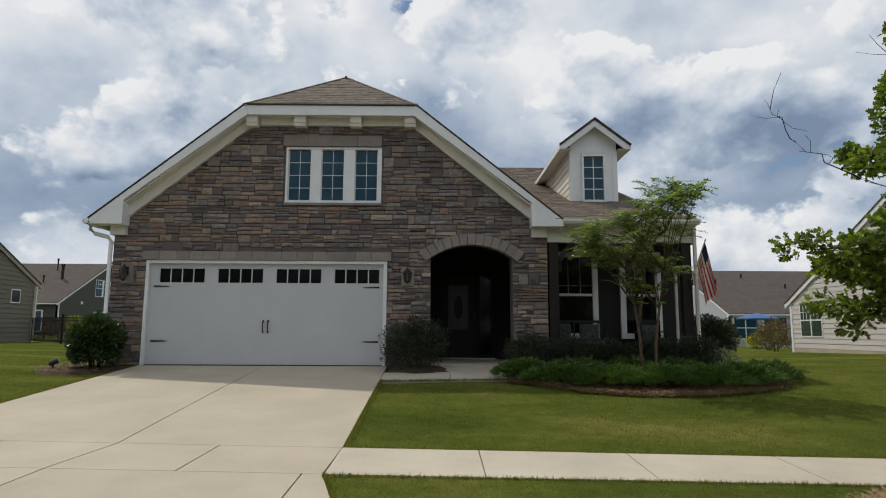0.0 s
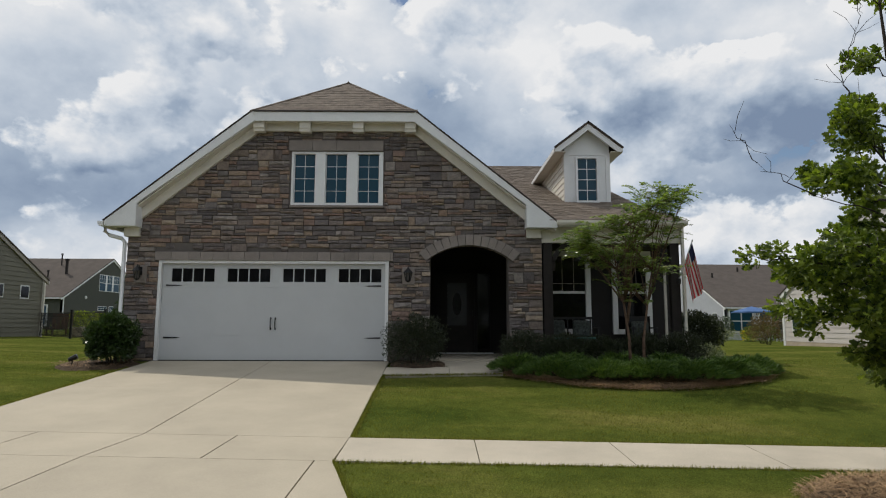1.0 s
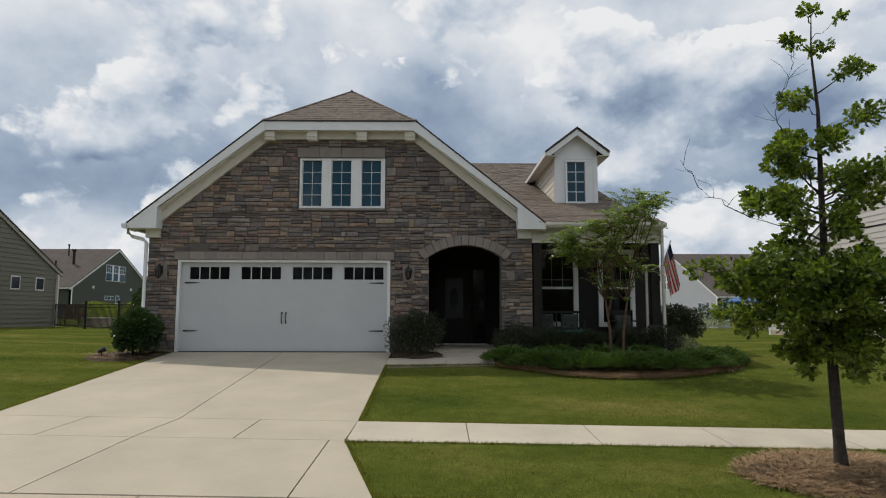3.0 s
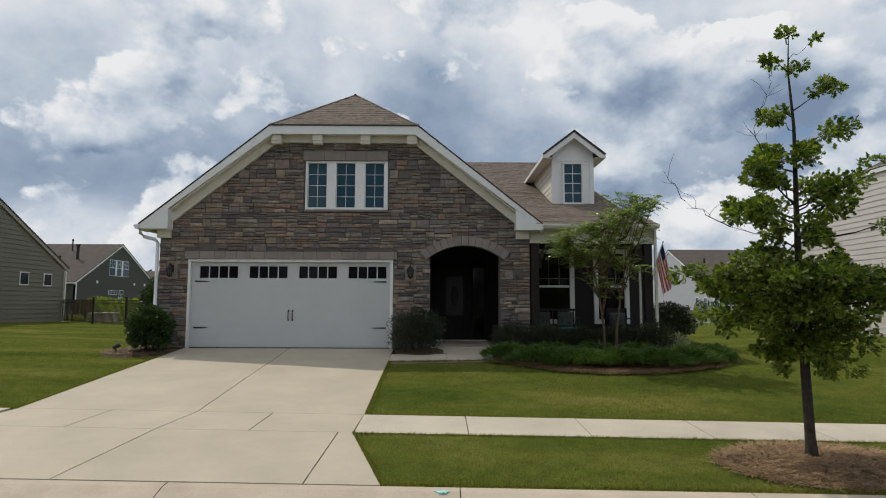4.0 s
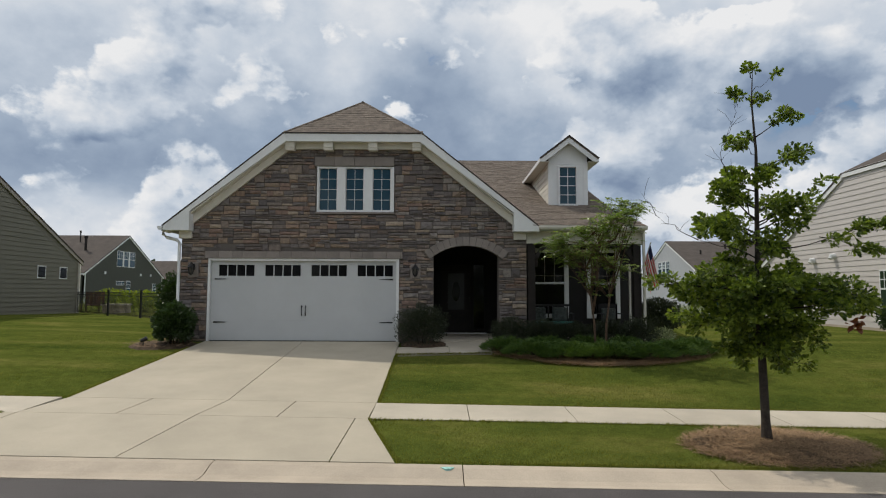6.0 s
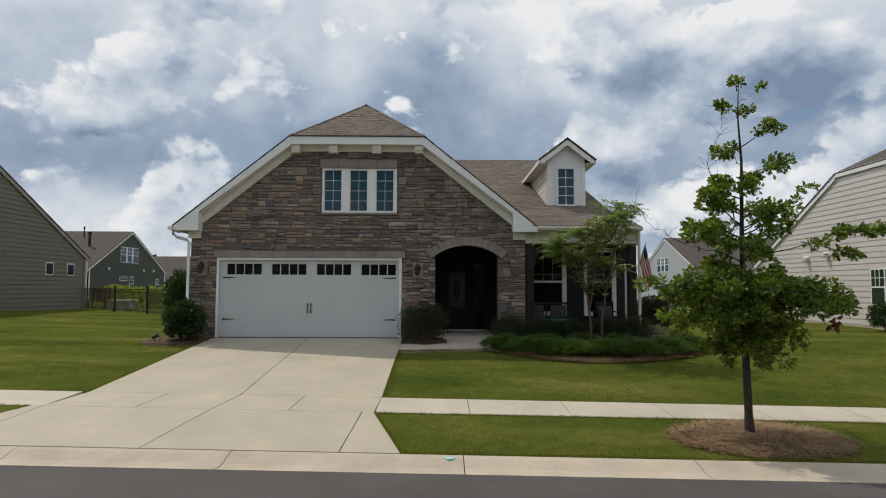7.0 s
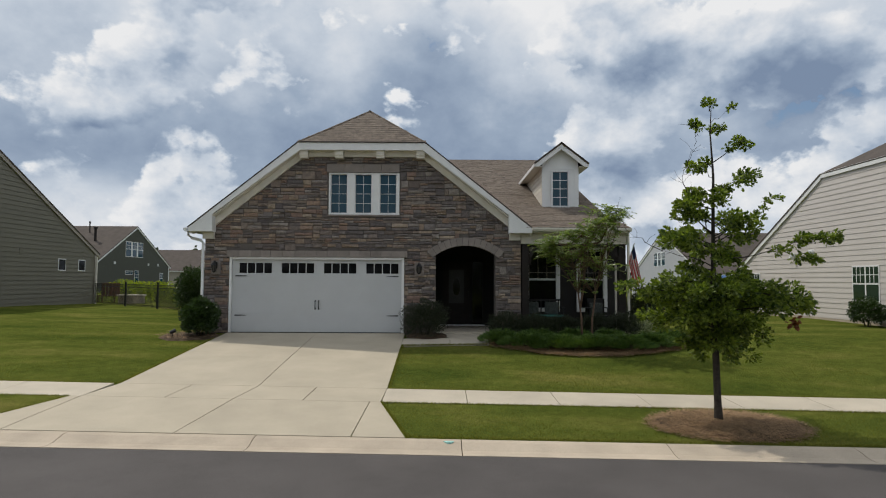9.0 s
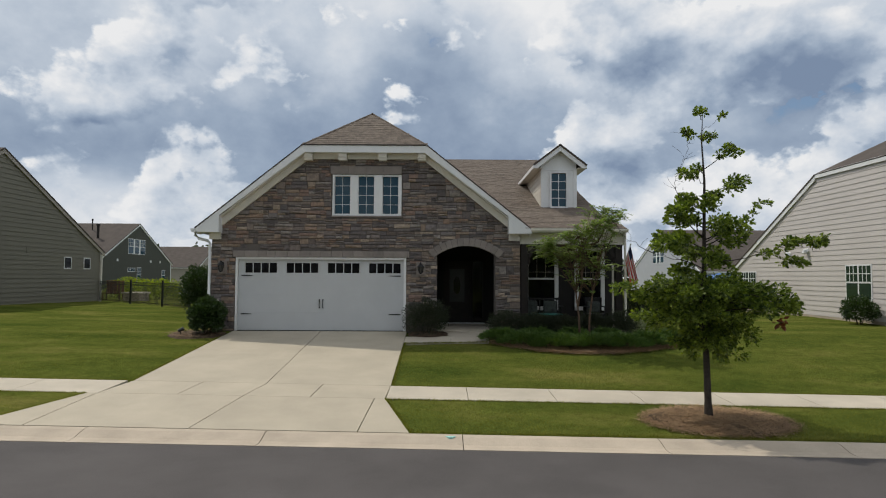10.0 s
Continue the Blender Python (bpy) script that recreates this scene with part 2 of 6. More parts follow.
DARKLEAF = leaf_mat("dark_shrub_leaf", (0.018, 0.026, 0.013), (0.045, 0.055, 0.028), 0.2)
JUNIPER = leaf_mat("juniper_spray", (0.028, 0.068, 0.014), (0.135, 0.215, 0.045), 0.22, rough=0.6)
LIMEY = leaf_mat("lime_leaf", (0.12, 0.17, 0.01), (0.32, 0.36, 0.03), 0.35)
YELLOW = leaf_mat("yellow_flower", (0.55, 0.42, 0.02), (0.75, 0.62, 0.05), 0.3)
PALELEAF = leaf_mat("pale_leaf", (0.09, 0.13, 0.05), (0.4, 0.42, 0.3), 0.3)
WOODS = leaf_mat("far_woods", (0.018, 0.032, 0.014), (0.045, 0.065, 0.028), 0.2)
BLACK = mat("black_metal", (0.012, 0.012, 0.013), rough=0.45, vary=0.1, bump=0)
BROWN = mat("dark_timber", (0.016, 0.012, 0.010), rough=0.7, vary=0.25, scale=8, bump=0.3)
# Near black: the shade of the porch and entry is put into this colour.
SHADESIDE = mat("recess_shade_siding", (0.014, 0.0125, 0.012), rough=0.75, vary=0.12)
GLASS = glass_mat("window_glass", (0.010, 0.048, 0.075))
# Dark green reflection of the surroundings put into the pane's base colour.
GREENGLASS = glass_mat("tree_reflection_glass", (0.022, 0.042, 0.024), 0.06)
DARKGLASS = glass_mat("dark_glass", (0.006, 0.006, 0.007), 0.08)
OLIVE = mat("olive_siding", (0.165, 0.158, 0.122), rough=0.7, vary=0.05, scale=1, bump=0.05)
GREENSIDE = mat("dark_green_siding", (0.062, 0.066, 0.052), rough=0.7, vary=0.05, bump=0.05)
BEIGE = mat("beige_siding", (0.55, 0.515, 0.49), rough=0.65, vary=0.04, scale=1, bump=0.05)
PALEGREY = mat("pale_grey_siding", (0.40, 0.415, 0.45), rough=0.65, vary=0.04, bump=0.05)
GREYSIDE = mat("grey_beige_siding", (0.33, 0.30, 0.26), rough=0.65, vary=0.06, bump=0.05)
RED = mat("flag_red", (0.60, 0.04, 0.05), rough=0.8, bump=0)
FLAGWHITE = mat("flag_white", (0.78, 0.74, 0.72), rough=0.8, bump=0)
NAVY = mat("flag_blue", (0.02, 0.025, 0.08), rough=0.8, bump=0)
TEAL = mat("teal_paint", (0.05, 0.22, 0.2), rough=0.6)
CUSHION = mat("patterned_cushion", (0.075, 0.085, 0.078), rough=0.9, vary=0.6, scale=25, fine=60, bump=0.1)
CANVAS = mat("blue_canvas", (0.06, 0.13, 0.3), rough=0.8)
WOODB = mat("brown_wood", (0.16, 0.08, 0.045), rough=0.7, vary=0.25)
LAMPGLASS = glass_mat("lamp_glass", (0.10, 0.095, 0.085), 0.1)
FROST = mat("frosted_glass", (0.03, 0.03, 0.03), rough=0.35, bump=0.1)
MARK = mat("cyan_survey_paint", (0.33, 0.60, 0.55), rough=0.8, vary=0.3, scale=30, bump=0)

# ---- mesh building ----


class Geo:
    def __init__(self):
        self.v, self.f = [], []

    def add(self, vs, fs):
        o = len(self.v)
        self.v += [tuple(v) for v in vs]
        self.f += [tuple(i + o for i in f) for f in fs]
        return self

    def box(self, x0, x1, y0, y1, z0, z1):
        vs = [(x, y, z) for z in (z0, z1) for x, y in ((x0, y0), (x1, y0), (x1, y1), (x0, y1))]
        return self.add(vs, [(3, 2, 1, 0), (4, 5, 6, 7), (0, 1, 5, 4), (1, 2, 6, 5), (2, 3, 7, 6), (3, 0, 4, 7)])

    def prism(self, poly, axis, d0, d1):
        """A polygon drawn in (x, z) for axis y, (y, z) for axis x or (x, y) for axis z, drawn out from d0 to d1."""
        def put(p, d):
            return (p[0], d, p[1]) if axis == "y" else (d, p[0], p[1]) if axis == "x" else (p[0], p[1], d)
        n = len(poly)
        vs = [put(p, d0) for p in poly] + [put(p, d1) for p in poly]
        fs = [tuple(range(n)), tuple(range(2 * n - 1, n - 1, -1))]
        fs += [(i, i + n, (i + 1) % n + n, (i + 1) % n) for i in range(n)]
        return self.add(vs, fs)

    def slab(self, pts, thick):
        """A plane polygon in space with thickness below it."""
        p = [Vector(q) for q in pts]
        nrm = (p[1] - p[0]).cross(p[2] - p[0]).normalized()
        if nrm.z < 0:
            p.reverse()
            nrm.negate()
        n = len(p)
        vs = p + [q - nrm * thick for q in p]
        fs = [tuple(range(n)), tuple(range(2 * n - 1, n - 1, -1))]
        fs += [((i + 1) % n, i, i + n, (i + 1) % n + n) for i in range(n)]
        return self.add(vs, fs)

    def tube(self, pts, radii, n=6):
        pts = [Vector(p) for p in pts]
        rings = []
        for i, p in enumerate(pts):
            d = (pts[min(i + 1, len(pts) - 1)] - pts[max(i - 1, 0)]).normalized()
            a = d.orthogonal().normalized() if abs(d.z) < 0.95 else Vector((1, 0, 0))
            a = (a - d * a.dot(d)).normalized()
            b = d.cross(a)
            r = radii[i] if isinstance(radii, (list, tuple)) else radii
            rings.append([p + (a * math.cos(2 * math.pi * k / n) + b * math.sin(2 * math.pi * k / n)) * r for k in range(n)])
        vs = [v for ring in rings for v in ring]
        fs = [(i * n + k, i * n + (k + 1) % n, (i + 1) * n + (k + 1) % n, (i + 1) * n + k) for i in range(len(pts) - 1) for k in range(n)]
        fs += [tuple(range(n - 1, -1, -1)), tuple((len(pts) - 1) * n + k for k in range(n))]
        return self.add(vs, fs)

    def leaf(self, p, d, side, ln, wd, bend=0.15):
        """One pointed leaf of four faces with a fold."""
        p, d, side = Vector(p), Vector(d), Vector(side)
        up = d.cross(side)
        m = p + d * ln * 0.5
        return self.add([p, m + side * wd * 0.5 + up * wd * bend, p + d * ln, m - side * wd * 0.5 + up * wd * bend], [(0, 1, 2), (0, 2, 3)])

    def oak_leaf(self, p, d, side, ln, wd):
        """A lobed leaf: two halves folded along the midrib."""
        p, d, side = Vector(p), Vector(d), Vector(side)
        up = d.cross(side)
        vs = [p, p + d * ln]
        for s in (1, -1):
            for t, w in ((0.22, 0.30), (0.36, 0.14), (0.56, 0.52), (0.68, 0.20), (0.84, 0.34)):
                vs.append(p + d * ln * t + side * (s * w * wd) + up * (abs(w) * wd * 0.35))
        return self.add(vs, [(0, 2, 3, 4, 5, 6, 1), (0, 1, 11, 10, 9, 8, 7)])

    def mesh(self, name, material, smooth=False):
        me = bpy.data.meshes.new(name)
        me.from_pydata(self.v, [], self.f)
        me.materials.append(material)
        if smooth:
            me.polygons.foreach_set("use_smooth", [True] * len(me.polygons))
        me.update()
        return me


def fixed(geo, name, material, smooth=False):
    """A mesh whose faces all look outwards."""
    me = geo.mesh(name, material, smooth)
    bm = bmesh.new()
    bm.from_mesh(me)
    bmesh.ops.recalc_face_normals(bm, faces=bm.faces)
    bm.to_mesh(me)
    bm.free()
    return me


def part(name, geo, material, parent=None, label="", smooth=False, bevel=0.0):
    me = fixed(geo, name, material, smooth) if len(geo.f) < 4000 else geo.mesh(name, material, smooth)
    ob = new(name, me)
    if parent:
        ob.parent = parent
        ob.matrix_parent_inverse = Matrix.Translation(-root_at(parent))
    if label:
        ob["label"] = label
    if bevel:
        b = ob.modifiers.new("bevel", "BEVEL")
        b.width, b.segments, b.limit_method = bevel, 2, "ANGLE"
    return ob


PLACES = {}


def root_at(ob):
    return PLACES.get(ob.name, Vector((0, 0, 0)))


def thing(name, at, label, category, group="", kind=""):
    ob = new(name)
    ob.location = at
    ob.empty_display_size = 0.2
    PLACES[ob.name] = Vector(at)
    return tagged(ob, label, category, group, kind)


def solo(name, geo, material, label="", category="", group="", kind="", smooth=False, bevel=0.0):
    return tagged(part(name, geo, material, None, "", smooth, bevel), label, category, group, kind)


# ---- the lie of the land ----
KNOTS = [(-900, -1.0), (-60, -0.8), (-6.05, -0.78), (-6.01, -1.0), (2.6, -1.0), (3.23, -1.0), (3.26, -0.80), (4.93, -0.625), (5.98, -0.585), (11.5, -0.02), (13, 0.0),
         (20, 0.02), (28, -0.14), (60, -0.45), (200, -1.0), (2000, -3.0)]


def lerp(knots, y):
    for (a, za), (b, zb) in zip(knots, knots[1:]):
        if y <= b:
            return za + (zb - za) * max(0.0, (y - a)) / (b - a)
    return knots[-1][1]


def tilt(x, y):
    w = 1.0 if y < 6 else max(0.0, 1 - (y - 6) / 5)
    x = max(-40.0, min(40.0, x))
    return -0.016 * (x - 0.8) * w + (1 - w) * (0.024 * max(0.0, -8 - x) - 0.006 * max(0.0, x - 14))


def ground_z(x, y):
    return lerp(KNOTS, y) + tilt(x, y)


def street_z(x, base):
    return base - 0.016 * (max(-40.0, min(40.0, x)) - 0.8)

# ---- ground, road, pavements ----


def build_ground():
    xs = sorted(set([-900, -500, -250, -120, -70, -45] + [round(-34 + 0.8 * i, 2) for i in range(86)] + [40, 50, 70, 120, 250, 500, 900]))
    ys = sorted(set([-900, -400, -150, -60, -30, -15, -9, -6.05, -6.01, -3, 0, 2.6, 3.23, 3.26] + [round(3.3 + 0.4 * i, 2) for i in range(60)]
                    + [28, 30, 33, 37, 42, 48, 55, 65, 80, 100, 140, 200, 300, 500, 900, 1800]))
    g = Geo()
    vs = []
    for y in ys:
        for x in xs:
            z = ground_z(x, y)
            near = abs(x) < 34 and 3.4 < y < 30
            if near:
                z += 0.02 * noise.noise(Vector((x * 0.5, y * 0.5, 0)))
            if -5.7 < x < -0.62 and 3.3 < y < 11.65 or -1.2 < x < 2.4 and 9.9 < y < 13.5 or 4.9 < y < 6.0:
                z -= 0.05
            vs.append((x, y, z))
    w = len(xs)
    g.add(vs, [(j * w + i, j * w + i + 1, (j + 1) * w + i + 1, (j + 1) * w + i) for j in range(len(ys) - 1) for i in range(w - 1)])
    solo("ground", g, GRASS, "mown green lawn with faintly drier patches", "lawn", kind="structure", smooth=True)


build_ground()


def build_road():
    g = Geo()
    xs = [-300, -40, -20, 0, 20, 40, 300]
    prof = [(-5.4, -0.86), (-1.4, -0.80), (2.655, -0.862)]
    vs = [(x, y, street_z(x, z)) for x in xs for y, z in prof] + [(x, y, street_z(x, z) - 0.12) for x in xs for y, z in prof]
    k = len(prof)
    g.add(vs, [(i * k + j, (i + 1) * k + j, (i + 1) * k + j + 1, i * k + j + 1) for i in range(len(xs) - 1) for j in range(k - 1)])
    solo("road", g, ASPHALT, "dark grey asphalt residential street", "road", kind="structure")


build_road()

KERB_JOINTS = [-8.0, -5.0, -2.3, 0.65, 3.6, 6.3, 9.1]


def kerb_piece(x0, x1, side=1):
    """One length of rolled kerb with its gutter, between two joints."""
    prof = [(2.65, -0.853), (2.78, -0.868), (2.92, -0.862), (3.04, -0.83), (3.14, -0.803), (3.26, -0.795), (3.262, -1.0), (2.65, -1.0)]
    if side < 0:
        prof = [(-2.75 - y, z) for y, z in prof]
    g = Geo()
    n = len(prof)
    vs = [(x, y, street_z(x, z)) for x in (x0, x1) for y, z in prof]
    fs = [tuple(range(n)), tuple(range(2 * n - 1, n - 1, -1))] + [(i, (i + 1) % n, (i + 1) % n + n, i + n) for i in range(n)]
    return g.add(vs, fs)


def build_kerb():
    kerb = thing("kerb", (0, 2.95, -0.9), "pale concrete rolled kerb along the street", "kerb", kind="structure")
    cuts = [-300, -40, -30, -20, -14, -11] + KERB_JOINTS + [12.0, 15, 20, 30, 40, 300]
    for a, b in zip(cuts, cuts[1:]):
        part("kerb_stone", kerb_piece(a + 0.006, b - 0.006), KERB, kerb)
    far = thing("kerb", (0, -5.7, -0.9), "pale concrete rolled kerb across the street", "kerb", kind="structure")
    for a, b in ((-300, -40), (-40, 40), (40, 300)):
        part("kerb_stone", kerb_piece(a, b, -1), KERB, far)
    g = Geo().prism([(0.47 + 0.07 * math.cos(a) * (1 + 0.3 * math.sin(3 * a)), 3.13 + 0.045 * math.sin(a)) for a in [i * 0.57 for i in range(11)]], "z", street_z(0.4, -0.82), street_z(0.4, -0.797))
    solo("paint_mark", g, MARK, "small cyan survey paint mark on the kerb", "paint mark")


build_kerb()


def slab_piece(pts, lift=0.012, depth=0.1):
    """A concrete slab that follows the ground, from a plan polygon."""
    g = Geo()
    n = len(pts)
    top = [(x, y, (ground_z(x, y) if y > 3.3 else street_z(x, -0.797)) + lift) for x, y in pts]
    bot = [(x, y, z - depth) for x, y, z in top]
    return g.add(top + bot, [tuple(range(n)), tuple(range(2 * n - 1, n - 1, -1))] + [((i + 1) % n, i, i + n, (i + 1) % n + n) for i in range(n)])


def strip(x0, x1, y0, y1, n=1):
    """A rectangle in plan with cuts along y so that it follows the slope."""
    return [(x0, y0), (x1, y0), (x1, y1), (x0, y1)]


def build_driveway():
    dw = thing("driveway", (-3.3, 8, -0.3), "pale concrete driveway sloping down from the garage", "driveway", kind="structure")
    j = 0.008
    L, R, A, B = -5.68, -0.65, -4.32, -1.98
    C, CF = -3.14, -3.08
    far, near, back = 5.98, 4.93, 3.265
    CN, CB, LN, LB = -3.20, -3.49, -5.80, -5.99
    CM = (C + CF) / 2
    for x0, x1, x2, x3, x4, x5 in ((L, CF, L, CM, L, C), (CF, R, CM, R, C, R)):
        part("slab", slab_piece([(x0 + j, far + j / 2), (x1 - j, far + j / 2), (x3 - j, 8.75), (x2 + j, 8.75)]), CONC, dw)
        part("slab", slab_piece([(x2 + j, 8.752), (x3 - j, 8.752), (x5 - j, 11.68), (x4 + j, 11.68)]), CONC, dw)
    for x0, x1, x2, x3 in ((L, A, LN, A - 0.06), (A, CF, A - 0.06, CN), (CF, B, CN, B - 0.03), (B, R, B - 0.03, -0.67)):
        part("slab", slab_piece([(x2 + j, near + j / 2), (x3 - j, near + j / 2), (x1 - j, far - j / 2), (x0 + j, far - j / 2)]), CONC, dw)
    for x0, x1, x2, x3 in ((LB, CB, LN, CN), (CB, -0.94, CN, -0.86)):
        part("slab", slab_piece([(x0 + j, back), (x1 - j, back), (x3 - j, near - j / 2), (x2 + j, near - j / 2)]), CONC, dw)
    part("slab", slab_piece([(-0.94 + j, back), (-0.16, back), (-0.68, near), (-0.86 + j, near)]), CONC, dw)
    part("slab", slab_piece([(-6.8, back), (LB - j, back), (LN - j, near), (-5.98, near)]), CONC, dw)
    g = Geo()
    g.add([(x, y, ground_z(x, y) - 0.02) for x, y in ((-6.0, 3.3), (-0.75, 3.3), (-0.75, 4.93), (-5.85, 4.93), (-0.7, 5.98), (-5.72, 5.98), (-0.7, 11.66), (-5.7, 11.66))],
          [(0, 1, 2, 3), (3, 2, 4, 5), (5, 4, 6, 7)])
    part("joint_bed", g, MORTAR, dw, "dark sand in the joints")


build_driveway()


def build_sidewalk():
    sw = thing("sidewalk", (3, 5.4, -0.6), "pale concrete sidewalk in square slabs", "sidewalk", kind="structure")
    xs = [-0.66] + [0.82 + 1.6 * i for i in range(12)] + [22, 30, 60, 300]
    for a, b in zip(xs, xs[1:]):
        part("slab", slab_piece(strip(a + 0.006, b - 0.006, 4.93, 5.98)), WALKC, sw)
    xs = [-5.79 - 1.6 * i for i in range(12)] + [-40, -60, -300]
    for a, b in zip(xs, xs[1:]):
        part("slab", slab_piece(strip(b + 0.006, a - 0.006, 4.93, 5.98)), WALKC, sw)
    fw = thing("front_walk", (0.5, 10.5, -0.1), "short pale concrete walk to the front door", "walk", kind="structure")
    part("slab", slab_piece([(-0.642, 10.05), (0.6, 10.2), (0.6, 10.95), (-0.642, 10.85)]), WALKC, fw)
    part("slab", slab_piece([(0.61, 10.2), (1.62, 10.3), (1.75, 11.72), (0.3, 11.72), (0.61, 10.95)]), WALKC, fw)
    g = Geo().box(0.1, 2.1, 11.74, 14.6, -0.2, 0.03)
    part("stoop", g, WALKC, fw)


build_sidewalk()

# ---- the house ----
FY = 11.7
ARCH = (0.21, 1.90, 2.22, 2.49)


def rake_z(x):
    """Top of the front gable's roof at x."""
    return min(2.95 + 0.795 * (x + 6.72), 2.95 + 0.795 * (2.94 - x), 5.367)


def arch_z(x):
    a, b, s, t = ARCH
    h = (b - a) / 2
    r = (h * h + (t - s) ** 2) / (2 * (t - s))
    return t - r + math.sqrt(max(0, r * r - (x - (a + b) / 2) ** 2))


house = thing("house", (-1, 12, 0), "stone-fronted house with clipped gable, garage and shaded porch", "house")


def xl(z):
    return max(-6.35, -6.72 + (z - 2.72) / 0.795)


def xr(z):
    return min(2.63, 2.94 - (z - 2.72) / 0.795)


def build_front_wall():
    g = Geo()
    y0, y1 = FY, FY + 0.2
    g.prism([(-6.35, -0.3), (-5.64, -0.3), (-5.64, 2.13), (-6.35, 2.13)], "y", y0, y1)
    g.prism([(-0.69, -0.3), (ARCH[0], -0.3), (ARCH[0], 2.13), (-0.69, 2.13)], "y", y0, y1)
    g.prism([(-6.35, 2.13), (ARCH[0], 2.13), (ARCH[0], 2.75), (-6.35, 2.75)], "y", y0, y1)
    g.prism([(ARCH[1], -0.3), (2.63, -0.3), (2.63, 2.75), (ARCH[1], 2.75)], "y", y0, y1 + 0.25)
    n = 16
    for i in range(n):
        a = ARCH[0] + (ARCH[1] - ARCH[0]) * i / n
        b = ARCH[0] + (ARCH[1] - ARCH[0]) * (i + 1) / n
        g.prism([(a, arch_z(a)), (b, arch_z(b)), (b, 2.75), (a, 2.75)], "y", y0, y1)
    g.prism([(-6.35, 2.75), (2.63, 2.75), (2.63, 2.96), (xr(3.35), 3.35), (xl(3.35), 3.35), (-6.35, 2.96)], "y", y0, y1)
    g.prism([(xl(3.35), 3.35), (-2.85, 3.35), (-2.85, 4.56), (xl(4.56), 4.56)], "y", y0, y1)
    g.prism([(-0.85, 3.35), (xr(3.35), 3.35), (xr(4.56), 4.56), (-0.85, 4.56)], "y", y0, y1)
    g.prism([(xl(4.56), 4.56), (xr(4.56), 4.56), (xr(5.2), 5.2), (xl(5.2), 5.2)], "y", y0, y1)
    return part("front_wall", g, MORTAR, house, "ledge stone front wall in grey and brown")


front_wall = build_front_wall()


def build_shell():
    g = Geo()
    g.box(-6.35, -6.15, 11.9, 30, -0.3, 3.2)
    g.box(5.83, 5.98, 13.16, 30, -0.3, 2.9)
    g.box(-6.35, 5.7, 30, 30.2, -0.3, 3.2)
    part("side_wall", g, GREYSIDE, house, "painted lap siding")
    # porch and entry walls take the near-black colour that carries their shade
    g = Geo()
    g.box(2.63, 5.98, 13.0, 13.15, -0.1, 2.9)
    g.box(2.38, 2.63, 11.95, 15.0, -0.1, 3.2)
    part("porch_wall", g, SHADESIDE, house, "siding coloured near black for the porch shade")
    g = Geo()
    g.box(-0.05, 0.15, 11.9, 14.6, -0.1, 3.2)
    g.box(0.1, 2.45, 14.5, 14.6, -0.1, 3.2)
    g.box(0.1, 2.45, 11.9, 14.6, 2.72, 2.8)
    part("entry_wall", g, SHADESIDE, house, "entry recess wall coloured near black for shade")
    # ceiling coloured dark to cut the light bounced about the porch
    g = Geo()
    g.box(2.63, 5.75, 11.75, 13.0, 2.55, 2.62)
    part("porch_ceiling", g, BROWN, house)
    g = Geo()
    g.box(2.5, 5.75, 11.55, 13.05, -0.25, 0.08)
    part("porch_floor", g, WALKC, house, "concrete porch floor")
    # dark room behind the garage door
    g = Geo().box(-5.9, -0.5, 12.2, 12.3, -0.1, 2.9)
    part("inner_wall", g, SHADESIDE, house)


build_shell()

MAIN_S = 0.365


def main_z(y):
    return 3.0 + MAIN_S * (y - 11.33)


